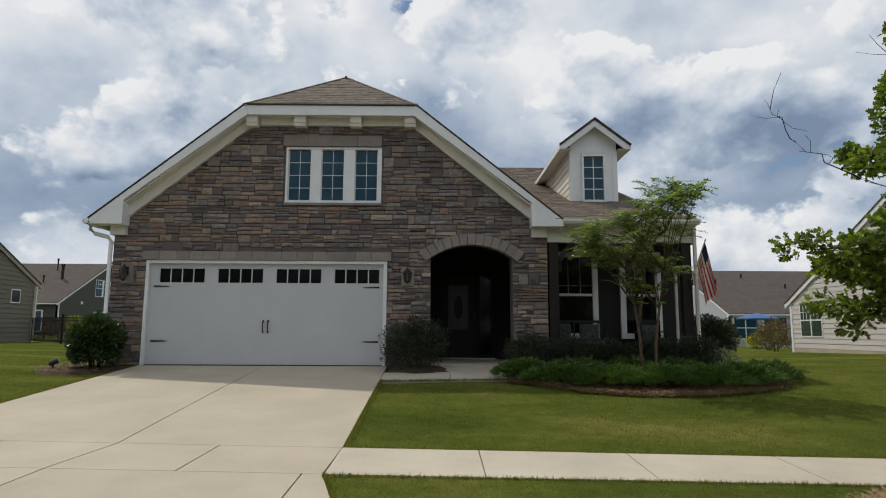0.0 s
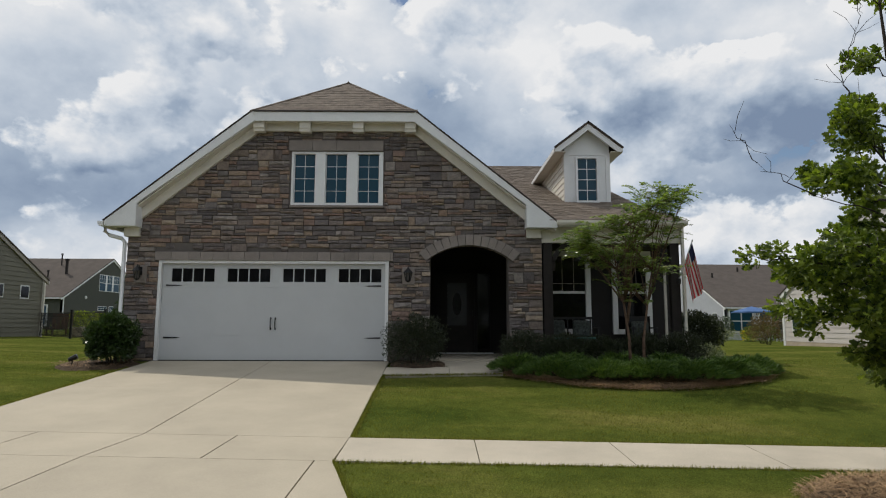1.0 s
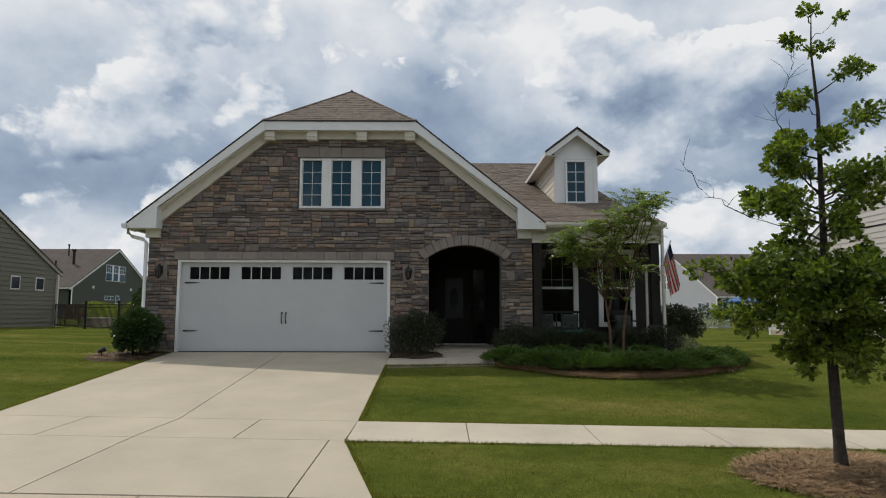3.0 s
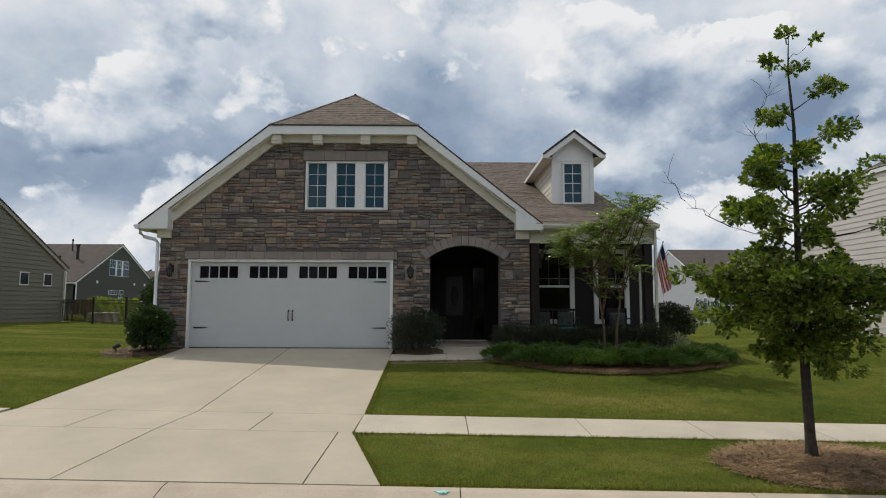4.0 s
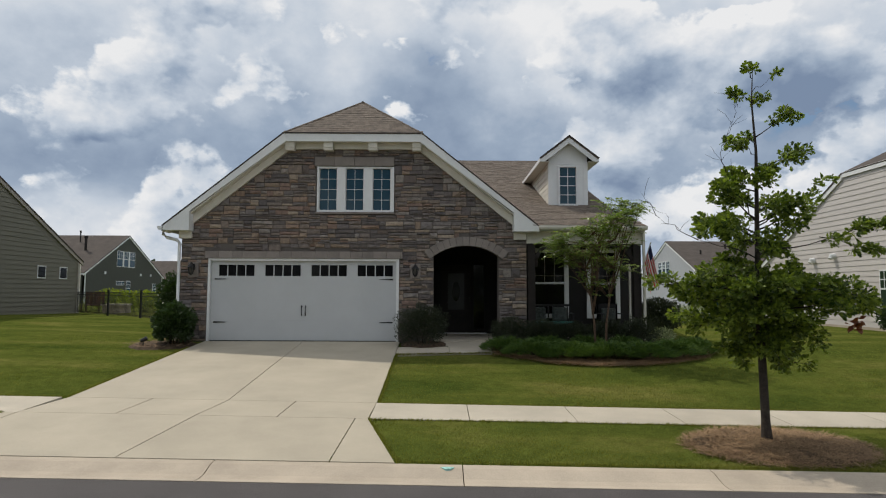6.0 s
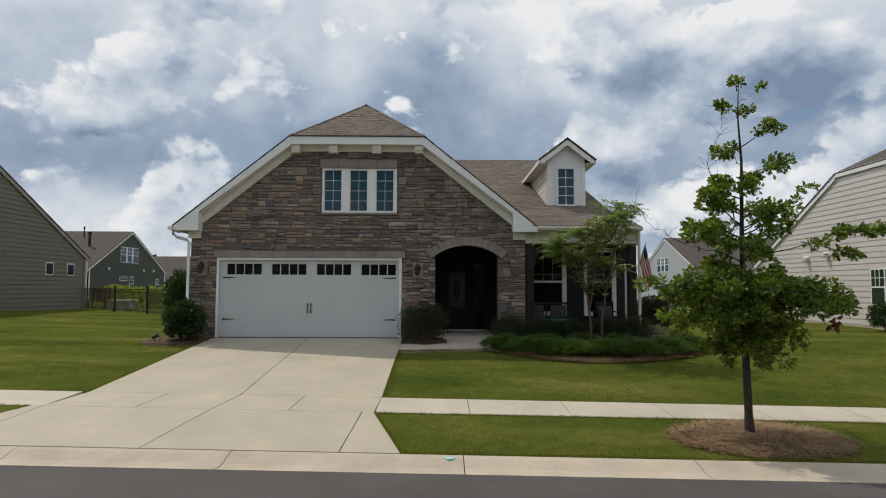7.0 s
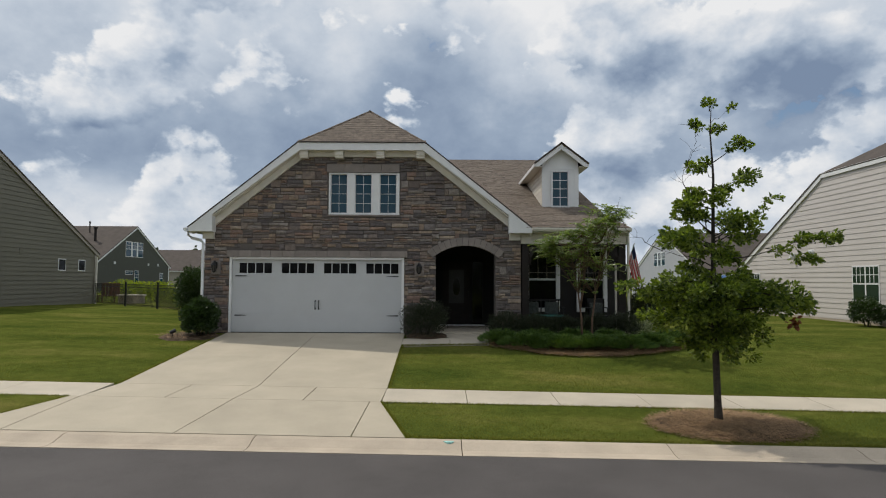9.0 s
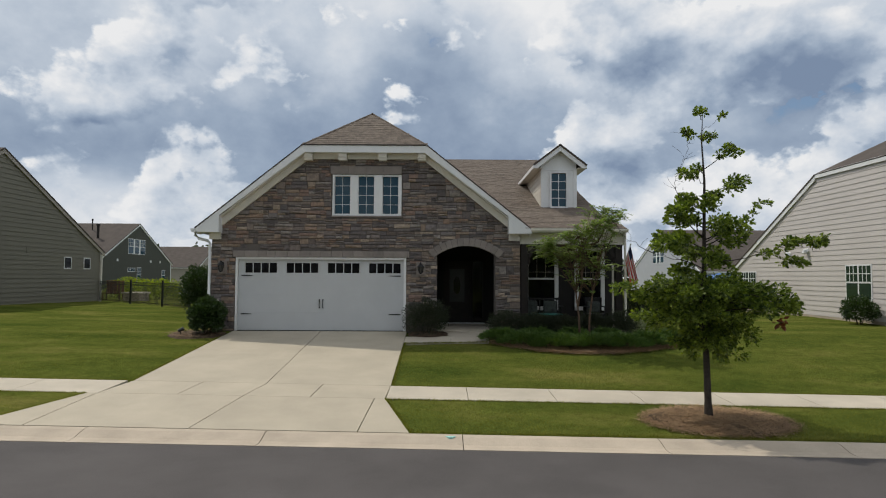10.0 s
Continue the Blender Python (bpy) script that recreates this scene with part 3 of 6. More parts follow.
def build_roof():
    ridge_z = 2.95 + 0.795 * 4.83
    g = Geo()
    g.slab([(-6.72, 11.35, 2.95), (-3.68, 11.35, 5.367), (-1.89, 13.28, ridge_z), (-1.89, 31, ridge_z), (-6.72, 31, 2.95)], 0.05)
    g.slab([(2.94, 11.35, 2.95), (-0.1, 11.35, 5.367), (-1.89, 13.28, ridge_z), (-1.89, 31, ridge_z), (2.94, 31, 2.95)], 0.05)
    g.slab([(-3.68, 11.35, 5.367), (-0.1, 11.35, 5.367), (-1.89, 13.28, ridge_z)], 0.05)
    y2 = 22.6
    g.slab([(2.75, 11.33, 3.0), (5.66, 11.33, 3.0), (5.3, 12.9, main_z(12.9)), (5.3, y2, main_z(y2)), (-6.0, y2, main_z(y2)), (-6.0, 18, main_z(18)), (2.75, 14, main_z(14))], 0.05)
    g.slab([(5.3, y2, main_z(y2)), (-6.0, y2, main_z(y2)), (-6.0, 33, 3.3), (5.3, 33, 3.3)], 0.05)
    g.slab([(5.66, 11.33, 3.0), (5.3, 12.9, main_z(12.9)), (5.66, 14.4, 3.0)], 0.05)
    roof = part("roof", g, ROOFBASE, house, "brown asphalt shingle roof")
    g = Geo().box(5.28, 5.32, 12.9, 30, 2.6, 3.4)
    g.prism([(12.9, 3.0), (22.6, main_z(22.6) - 0.1), (32, 3.3)], "x", 5.2, 5.26)
    part("gable_wall", g, GREYSIDE, house)
    # ridge caps
    g = Geo()
    up = Vector((0, 0, 0.02))
    for a, b in (((-3.7, 11.33, 5.36), (-1.89, 13.28, ridge_z)), ((-0.08, 11.33, 5.36), (-1.89, 13.28, ridge_z)), ((-1.89, 13.2, ridge_z), (-1.89, 21.8, ridge_z)), ((-6, 22.6, main_z(22.6)), (5.3, 22.6, main_z(22.6)))):
        g.tube([Vector(a) - up * 0.6, Vector(b) - up * 0.3], 0.032, 6)
    part("ridge_cap", g, SHINGLE, roof, "darker ridge cap shingles")
    # shingle courses on the faces the street sees
    g = Geo()

    def course(face_z, inside, x0, x1, y0, y1, slope_y, rng):
        d = 0.143 / math.sqrt(1 + slope_y * slope_y)
        y = y0
        row = 0
        while y < y1:
            x = x0 + (0.17 if row % 2 else 0.0)
            while x < x1:
                w = rng.choice((0.13, 0.17, 0.22, 0.3))
                xa, xb = max(x, x0), min(x + w, x1)
                t = rng.choice((0.010, 0.013, 0.017))
                if inside(xa + 0.02, y) and inside(xb - 0.02, y):
                    za, zb = face_z(y) + t, face_z(y + d * 1.05) + 0.006
                    g.add([(xa + 0.003, y, za), (xb - 0.003, y, za), (xb - 0.003, y + d * 1.05, zb), (xa + 0.003, y + d * 1.05, zb), (xa + 0.003, y + 0.002, face_z(y) - 0.002), (xb - 0.003, y + 0.002, face_z(y) - 0.002)],
                          [(0, 1, 2, 3), (4, 5, 1, 0)])
                x += w
            y += d
            row += 1

    rng = random.Random(4)
    hs = (ridge_z - 5.367) / (13.28 - 11.35)
    course(lambda y: 5.367 + hs * (y - 11.35), lambda x, y: abs(x + 1.89) < 1.79 * (13.28 - y) / 1.93, -3.7, -0.08, 11.34, 13.28, hs, rng)
    course(main_z, lambda x, y: main_z(y) > 2.95 + 0.795 * (2.94 - x) - 0.1 and x < (5.66 - 0.23 * (y - 11.33) if y < 12.9 else 5.3), -1.9, 5.9, 11.32, 22.5, MAIN_S, rng)
    tagged(part("shingle", g, SHINGLE, roof, "layered brown shingles"), kind="stuff")
    # dark shingle edge along the rakes and eaves
    g = Geo()
    for s in (-1, 1):
        c = -1.89
        xe, xc = c + s * 4.85, c + s * 1.79
        g.slab([(xe, 11.32, 2.95), (xe, 11.40, 2.95), (xc, 11.40, 5.385), (xc, 11.32, 5.385)], 0.014)
    g.box(-3.7, -0.08, 11.325, 11.4, 5.362, 5.385)
    part("drip_edge", g, EDGE, house, "dark shingle edge")


build_roof()


def build_trim():
    """Fascia, soffit, frieze, returns and corbels of the front gable."""
    c = -1.89
    for s in (-1, 1):
        g = Geo()
        xe, xc = c + s * 4.80, c + s * 1.76
        ze, zc = 2.93, 5.345
        g.prism([(xe, ze + 0.015), (xc, zc + 0.022), (xc - s * 0.03, zc - 0.2), (xe - s * 0.0, ze - 0.22 + 0.12)], "y", 11.335, 11.40)
        part("rake_fascia", g, WHITE, house)
        g = Geo()
        g.slab([(xe, 11.4, ze - 0.13), (xe, FY, ze - 0.13), (xc, FY, zc - 0.19), (xc, 11.4, zc - 0.19)], 0.03)
        part("rake_soffit", g, TRIM, house, "cream perforated soffit")
        g = Geo()
        xi = c + s * 4.44
        g.prism([(xi, 2.83), (c + s * 4.2, 2.83), (c + s * 4.2, 2.99), (c + s * 1.70, 4.98), (c + s * 1.70, 5.2), (xi, 3.03)], "y", FY - 0.11, FY + 0.05)
        part("rake_frieze", g, TRIM, house)
        g = Geo()
        xa, xb = c + s * 4.81, c + s * 4.15
        zb = rake_z(c + s * 4.15) - 0.03
        g.prism([(xa, 2.83), (xb, 2.83), (xb, zb), (xa, 2.94)], "y", 11.338, 11.65)
        part("eave_return", g, WHITE, house, "boxed white eave return")
        g = Geo().box(min(c + s * 4.18, c + s * 4.50), max(c + s * 4.18, c + s * 4.50), FY - 0.12, FY + 0.06, 2.64, 2.83)
        part("corner_block", g, TRIM, house)
    g = Geo().prism([(-3.66, 5.15), (-0.12, 5.15), (-0.06, 5.352), (-3.72, 5.352)], "y", 11.357, 11.40)
    part("front_fascia", g, WHITE, house)
    g = Geo().box(-3.7, -0.08, 11.40, FY + 0.05, 5.17, 5.2)
    part("front_soffit", g, TRIM, house)
    g = Geo().box(-3.64, -0.14, FY - 0.108, FY + 0.06, 5.005, 5.18)
    part("frieze_board", g, TRIM, house)
    for x in (-3.66, -2.66, -1.5, -0.36):
        g = Geo().prism([(FY - 0.10, 4.94), (FY - 0.25, 4.94), (FY - 0.26, 5.0), (FY - 0.28, 5.02), (FY - 0.28, 5.18), (FY - 0.10, 5.18)], "x", x, x + 0.24)
        part("corbel", g, TRIM, house, "cream block corbel", bevel=0.006)
    # porch beam, fascia and gutter
    g = Geo().box(2.63, 5.72, 11.66, 11.86, 2.55, 2.86)
    part("porch_beam", g, TRIM, house, "cream porch beam")
    g = Geo().box(5.56, 5.72, 11.86, 13.1, 2.55, 2.86)
    part("porch_beam", g, TRIM, house)
    g = Geo().box(2.63, 5.64, 11.40, 11.66, 2.86, 2.88)
    part("porch_soffit", g, TRIM, house)
    g = Geo().box(2.95, 5.64, 11.36, 11.40, 2.86, 2.985)
    part("porch_fascia", g, WHITE, house)
    g = Geo().prism([(11.36, 2.98), (11.25, 2.98), (11.25, 2.93), (11.28, 2.88), (11.36, 2.88)], "x", 2.9, 5.67)
    part("gutter", g, TRIM, house, "cream gutter")
    g = Geo().prism([(-6.72, 2.93), (-6.84, 2.93), (-6.84, 2.88), (-6.81, 2.83), (-6.72, 2.83)], "y", 11.33, 30)
    part("gutter", g, WHITE, house, "white gutter")
    g = Geo().tube([(-6.78, 11.55, 2.84), (-6.78, 11.55, 2.74), (-6.70, 11.60, 2.66), (-6.47, 11.66, 2.60), (-6.40, 11.67, 2.52), (-6.40, 11.67, 0.1), (-6.43, 11.60, 0.0)], 0.042, 8)
    part("downspout", g, WHITE, house, "white downspout", smooth=True)
    g = Geo().box(5.645, 5.70, 11.58, 11.65, 0.0, 2.88)
    part("downspout", g, TRIM, house, "cream downspout")


build_trim()


def window(name, parent, x0, x1, z0, z1, y, cols, rows, frame=0.05, glass=GLASS, rail=False, label="", paint=WHITE):
    """A window in a wall that faces the street: casing, sash bars, panes."""
    w = part(name, Geo().box(x0 - 0.02, x1 + 0.02, y + 0.06, y + 0.10, z0 - 0.02, z1 + 0.02), paint, parent, label)
    g = Geo()
    g.box(x0 - frame, x0, y - 0.02, y + 0.07, z0 - frame, z1 + frame)
    g.box(x1, x1 + frame, y - 0.02, y + 0.07, z0 - frame, z1 + frame)
    g.box(x0, x1, y - 0.02, y + 0.07, z1, z1 + frame)
    g.box(x0, x1, y - 0.025, y + 0.07, z0 - frame, z0)
    part("casing", g, paint, w)
    b = 0.009
    for i in range(cols):
        for j in range(rows):
            xa, xb = x0 + (x1 - x0) * i / cols, x0 + (x1 - x0) * (i + 1) / cols
            za, zb = z0 + (z1 - z0) * j / rows, z0 + (z1 - z0) * (j + 1) / rows
            part("pane", Geo().box(xa + b, xb - b, y + 0.035, y + 0.045, za + b, zb - b), glass, w)
    g = Geo()
    for i in range(1, cols):
        x = x0 + (x1 - x0) * i / cols
        g.box(x - b, x + b, y + 0.025, y + 0.06, z0, z1)
    for j in range(1, rows):
        z = z0 + (z1 - z0) * j / rows
        h = 0.03 if rail and j == rows // 2 else b
        g.box(x0, x1, y + 0.024, y + 0.06, z - h, z + h)
    if cols > 1 or rows > 1:
        part("glazing_bar", g, paint, w)
    return w


def build_front_windows():
    trio = part("gable_window", Geo().box(-2.86, -0.84, FY - 0.02, FY + 0.16, 3.352, 3.41), WHITE, house, "white three-part window with grilles")
    g = Geo()
    g.box(-2.86, -0.84, FY - 0.02, FY + 0.12, 4.51, 4.56)
    for a, b in ((-2.86, -2.81), (-2.34, -2.115), (-1.64, -1.405), (-0.93, -0.84)):
        g.box(a, b, FY - 0.02, FY + 0.12, 3.41, 4.51)
    part("casing", g, WHITE, trio, bevel=0.004)
    for a, b in ((-2.81, -2.34), (-2.115, -1.64), (-1.405, -0.93)):
        for i in range(2):
            for j in range(4):
                w, h = (b - a - 0.03) / 2, 1.1 / 4
                x, z = a + 0.015 + w * i, 3.41 + h * j
                part("pane", Geo().box(x + 0.007, x + w - 0.007, FY + 0.05, FY + 0.06, z + 0.007, z + h - 0.007), GLASS, trio)
        g = Geo()
        m = (a + b) / 2
        g.box(m - 0.005, m + 0.005, FY + 0.045, FY + 0.065, 3.41, 4.51)
        for j in range(1, 4):
            g.box(a, b, FY + 0.044, FY + 0.066, 3.41 + 0.275 * j - 0.005, 3.41 + 0.275 * j + 0.005)
        g.box(a, a + 0.015, FY + 0.04, FY + 0.07, 3.41, 4.51)
        g.box(b - 0.015, b, FY + 0.04, FY + 0.07, 3.41, 4.51)
        part("glazing_bar", g, WHITE, trio)
    part("window_sill", Geo().box(-2.88, -0.82, FY - 0.06, FY + 0.1, 3.30, 3.352), CAST, trio, "stone sill", bevel=0.006)
    part("back_panel", Geo().box(-2.86, -0.84, FY + 0.17, FY + 0.19, 3.35, 4.56), SHADESIDE, trio)
    for x0, x1 in ((3.05, 3.87), (4.62, 5.31)):
        w = window("porch_window", house, x0, x1, 0.68, 2.4, 12.95, 1, 2, frame=0.12, glass=DARKGLASS, rail=True, label="tall white double-hung porch window")
        g = Geo()
        for x in (x0 + (x1 - x0) / 3, x0 + 2 * (x1 - x0) / 3):
            g.box(x - 0.006, x + 0.006, 12.975, 12.985, 1.54, 2.4)
        g.box(x0, x1, 12.976, 12.986, 1.74, 1.752)
        part("glazing_bar", g, GREYSIDE, w)
    part("pale_post", Geo().box(5.46, 5.51, 12.2, 12.25, 0.08, 2.05), TRIM, house)


build_front_windows()


def build_garage_door():
    d = part("garage_door", Geo().box(-5.58, -0.76, FY + 0.07, FY + 0.12, 0.0, 2.08), DOORWHITE, house, "white carriage-style double garage door")
    g = Geo()
    g.box(-5.64, -5.58, FY - 0.035, FY + 0.12, 0, 2.13)
    g.box(-0.76, -0.69, FY - 0.035, FY + 0.12, 0, 2.13)
    g.box(-5.64, -0.69, FY - 0.036, FY + 0.12, 2.07, 2.13)
    part("door_frame", g, WHITE, d)
    for j in range(3):
        z0, z1 = 0.012 + 0.515 * j, 0.012 + 0.515 * (j + 1) - 0.0015
        part("panel", Geo().box(-5.575, -0.765, FY + 0.052, FY + 0.075, z0, z1), DOORWHITE, d)
    g = Geo()
    z0, z1 = 1.5565, 2.07
    g.box(-5.575, -0.765, FY + 0.052, FY + 0.075, z0, 1.675)
    g.box(-5.575, -0.765, FY + 0.052, FY + 0.075, 1.965, z1)
    edge = -5.575
    for i in range(4):
        wx0 = -5.575 + 1.203 * i + 0.185
        wx1 = wx0 + 0.935
        g.box(edge, wx0, FY + 0.0521, FY + 0.075, 1.675, 1.965)
        edge = wx1
        for k in range(4):
            w = (wx1 - wx0) / 4
            part("pane", Geo().box(wx0 + w * k + 0.012, wx0 + w * (k + 1) - 0.012, FY + 0.058, FY + 0.068, 1.677, 1.963), DARKGLASS, d, "dark glass pane")
            if k:
                part("glazing_bar", Geo().box(wx0 + w * k - 0.012, wx0 + w * k + 0.012, FY + 0.052, FY + 0.07, 1.675, 1.965), DOORWHITE, d)
    g.box(edge, -0.765, FY + 0.0521, FY + 0.075, 1.675, 1.965)
    part("panel", g, DOORWHITE, d)
    for x, s in ((-5.49, 1), (-0.85, -1)):
        for z in (0.48, 1.595):
            g = Geo().prism([(x, z - 0.018), (x + s * 0.28, z - 0.010), (x + s * 0.36, z), (x + s * 0.28, z + 0.010), (x, z + 0.018)], "y", FY + 0.04, FY + 0.056)
            part("strap_hinge", g, BLACK, d, "black iron strap hinge")
    for x in (-3.21, -3.11):
        g = Geo().tube([(x, FY + 0.05, 0.66), (x, FY + 0.01, 0.70), (x, FY + 0.005, 0.78), (x, FY + 0.01, 0.86), (x, FY + 0.05, 0.90)], [0.02, 0.012, 0.011, 0.012, 0.022], 6)
        part("pull_handle", g, BLACK, d, "black iron pull handle")
    part("weather_strip", Geo().box(-5.58, -0.76, FY + 0.05, FY + 0.1, -0.01, 0.012), BLACK, d)


build_garage_door()


def build_front_door():
    y = 14.42
    d = part("front_door", Geo().box(0.42, 1.32, y, y + 0.05, 0.05, 2.1), BROWN, house, "dark front door with a tall glass light")
    g = Geo()
    for a, b in ((0.33, 0.42), (1.32, 1.40), (1.72, 1.80)):
        g.box(a, b, y - 0.04, y + 0.06, 0.05, 2.2)
    g.box(0.33, 1.8, y - 0.04, y + 0.06, 2.1, 2.2)
    # frame in the same near-black colour, deepened for the entry shade
    part("door_frame", g, SHADESIDE, d)
    part("door_light", Geo().box(0.62, 1.12, y - 0.012, y, 0.75, 1.85), FROST, d, "frosted glass light")
    part("light_inlay", Geo().prism([(0.87 + 0.12 * math.cos(a), 1.3 + 0.3 * math.sin(a)) for a in [i * 0.5236 for i in range(12)]], "y", y - 0.02, y - 0.012), DARKGLASS, d)
    part("sidelight", Geo().box(1.40, 1.72, y, y + 0.03, 0.1, 2.1), DARKGLASS, d)
    part("threshold", Geo().box(0.33, 1.8, y - 0.12, y, 0.03, 0.06), WHITE, d)
    part("door_handle", Geo().tube([(1.27, y - 0.01, 1.0), (1.27, y - 0.06, 1.02), (1.27, y - 0.06, 1.12), (1.27, y - 0.01, 1.14)], 0.012, 6), BLACK, d)


build_front_door()


def build_dormer():
    d = part("dormer", Geo().box(3.58, 4.72, 13.65, 13.75, 3.7, 5.1), WHITE, house, "white gabled dormer with a grille window")
    g = Geo().prism([(3.58, 5.1), (4.72, 5.1), (4.72, 5.33), (4.15, 5.775), (3.58, 5.33)], "y", 13.65, 13.75)
    part("gable_panel", g, WHITE, d)
    part("frieze_board", Geo().box(3.57, 4.73, 13.63, 13.65, 5.06, 5.12), WHITE, d)
    for x in (3.57, 4.62):
        part("corner_board", Geo().box(x, x + 0.11, 13.625, 13.65, 3.7, 5.06), WHITE, d)
    window("dormer_window", d, 3.90, 4.38, 3.88, 4.97, 13.60, 2, 4, frame=0.05, glass=GLASS, label="dark grille window")
    for k in range(9):
        z = 3.75 + 0.155 * k
        yb = 11.33 + (z - 3.0) / MAIN_S
        for x, s in ((3.58, -1), (4.72, 1)):
            g = Geo().prism([(x, z), (x + s * 0.022, z), (x + s * 0.006, z + 0.165), (x, z + 0.165)], "y", 13.72, max(14.0, yb + 0.5))
            part("siding_board", g, TRIM, d)
    part("cheek", Geo().box(3.59, 4.71, 13.75, 17.6, 3.9, 5.15), TRIM, d)
    for s in (-1, 1):
        c = 4.15
        g = Geo().slab([(c + s * 0.86, 13.4, 5.21), (c, 13.4, 5.87), (c, 19.0, 5.87), (c + s * 0.86, 17.5, 5.21)], 0.04)
        part("dormer_roof", g, ROOFBASE, d, "brown shingle dormer roof")
        g = Geo().prism([(c + s * 0.85, 5.17), (c, 5.82), (c, 5.66), (c + s * 0.72, 5.1), (c + s * 0.85, 5.1)], "y", 13.41, 13.45)
        part("fascia", g, WHITE, d)
        g = Geo().slab([(c + s * 0.84, 13.45, 5.12), (c + s * 0.57, 13.45, 5.12), (c + s * 0.57, 17.4, 5.12), (c + s * 0.84, 17.4, 5.12)], 0.02)
        part("soffit", g, TRIM, d)
        g = Geo().box(min(c + s * 0.845, c + s * 0.865), max(c + s * 0.845, c + s * 0.865), 13.42, 17.3, 5.10, 5.2)
        part("fascia", g, WHITE, d)
        g = Geo().slab([(c + s * 0.86, 13.45, 5.14), (c, 13.45, 5.80), (c, 13.66, 5.80), (c + s * 0.86, 13.66, 5.14)], 0.03)
        part("soffit", g, TRIM, d)
        g = Geo().slab([(c + s * 0.88, 13.375, 5.215), (c, 13.375, 5.89), (c, 13.42, 5.89), (c + s * 0.88, 13.42, 5.215)], 0.03)
        part("drip_edge", g, EDGE, d)


build_dormer()


def build_porch_posts():
    for x0, s in ((2.66, 1), (5.42, -1)):
        p = part("porch_post", Geo().box(x0, x0 + 0.2, 11.68, 11.84, 0.05, 2.55), BROWN, house, "dark timber porch post", bevel=0.01)
        xa = x0 + 0.2 if s > 0 else x0
        g = Geo()
        n = 8
        pts = [(xa + s * 0.5 * (1 - math.cos(k / n * math.pi / 2)), 1.95 + 0.6 * math.sin(k / n * math.pi / 2)) for k in range(n + 1)]
        g.tube([(a, 11.76, c) for a, c in pts], 0.07, 4)
        part("brace", g, BROWN, p, "curved timber brace")


build_porch_posts()


def wall_lamp(x, z):
    """A lantern on a pale stone backing block."""
    lamp = thing("wall_lantern", (x, FY - 0.06, z), "black outdoor lantern on a stone block", "lamp", group="lanterns by the garage")
    part("backing_block", Geo().box(x - 0.13, x + 0.13, FY - 0.075, FY + 0.0, z - 0.22, z + 0.16), CAST, lamp, "pale stone block", bevel=0.008)
    part("back_plate", Geo().box(x - 0.045, x + 0.045, FY - 0.092, FY - 0.075, z - 0.05, z + 0.12), BLACK, lamp)
    part("arm", Geo().tube([(x, FY - 0.09, z + 0.04), (x, FY - 0.14, z + 0.15), (x, FY - 0.2, z + 0.16), (x, FY - 0.21, z + 0.11)], 0.011, 6), BLACK, lamp)
    y = FY - 0.21
    part("hood", Geo().tube([(x, y, z + 0.02), (x, y, z + 0.035), (x, y, z + 0.08), (x, y, z + 0.11), (x, y, z + 0.15)], [0.105, 0.1, 0.062, 0.026, 0.01], 8), BLACK, lamp)
    part("glass_body", Geo().tube([(x, y, z - 0.14), (x, y, z + 0.02)], [0.038, 0.062], 6), LAMPGLASS, lamp)
    for k in range(6):
        a = k * math.pi / 3
        part("cage_bar", Geo().tube([(x + 0.048 * math.cos(a), y + 0.048 * math.sin(a), z - 0.14), (x + 0.079 * math.cos(a), y + 0.079 * math.sin(a), z + 0.02)], 0.010, 4), BLACK, lamp)
    part("base", Geo().tube([(x, y, z - 0.18), (x, y, z - 0.16), (x, y, z - 0.14)], [0.01, 0.04, 0.055], 8), BLACK, lamp)


wall_lamp(-6.01, 1.86)
wall_lamp(-0.26, 1.84)

# ---- neighbouring houses ----


def lap_wall(X, s, z0, z1, span, expo=0.18, siding=None):
    """Lap siding on a wall that runs along y and faces s: one board a course, joined."""
    g = Geo()
    z = z0
    while z < z1:
        ya, yb = span(z)
        yc, yd = span(min(z + expo, z1 + 0.2))
        if yb - ya > 0.1:
            zt = z + expo + 0.01
            a, b = X + s * (0.02 if siding is BEIGE else 0.026 if siding is OLIVE else 0.016), X + s * 0.002
            g.add([(a, ya, z), (a, yb, z), (b, yd, zt), (b, yc, zt), (X, ya, z), (X, yb, z)], [(0, 1, 2, 3), (4, 5, 1, 0)])
        z += expo
    return g


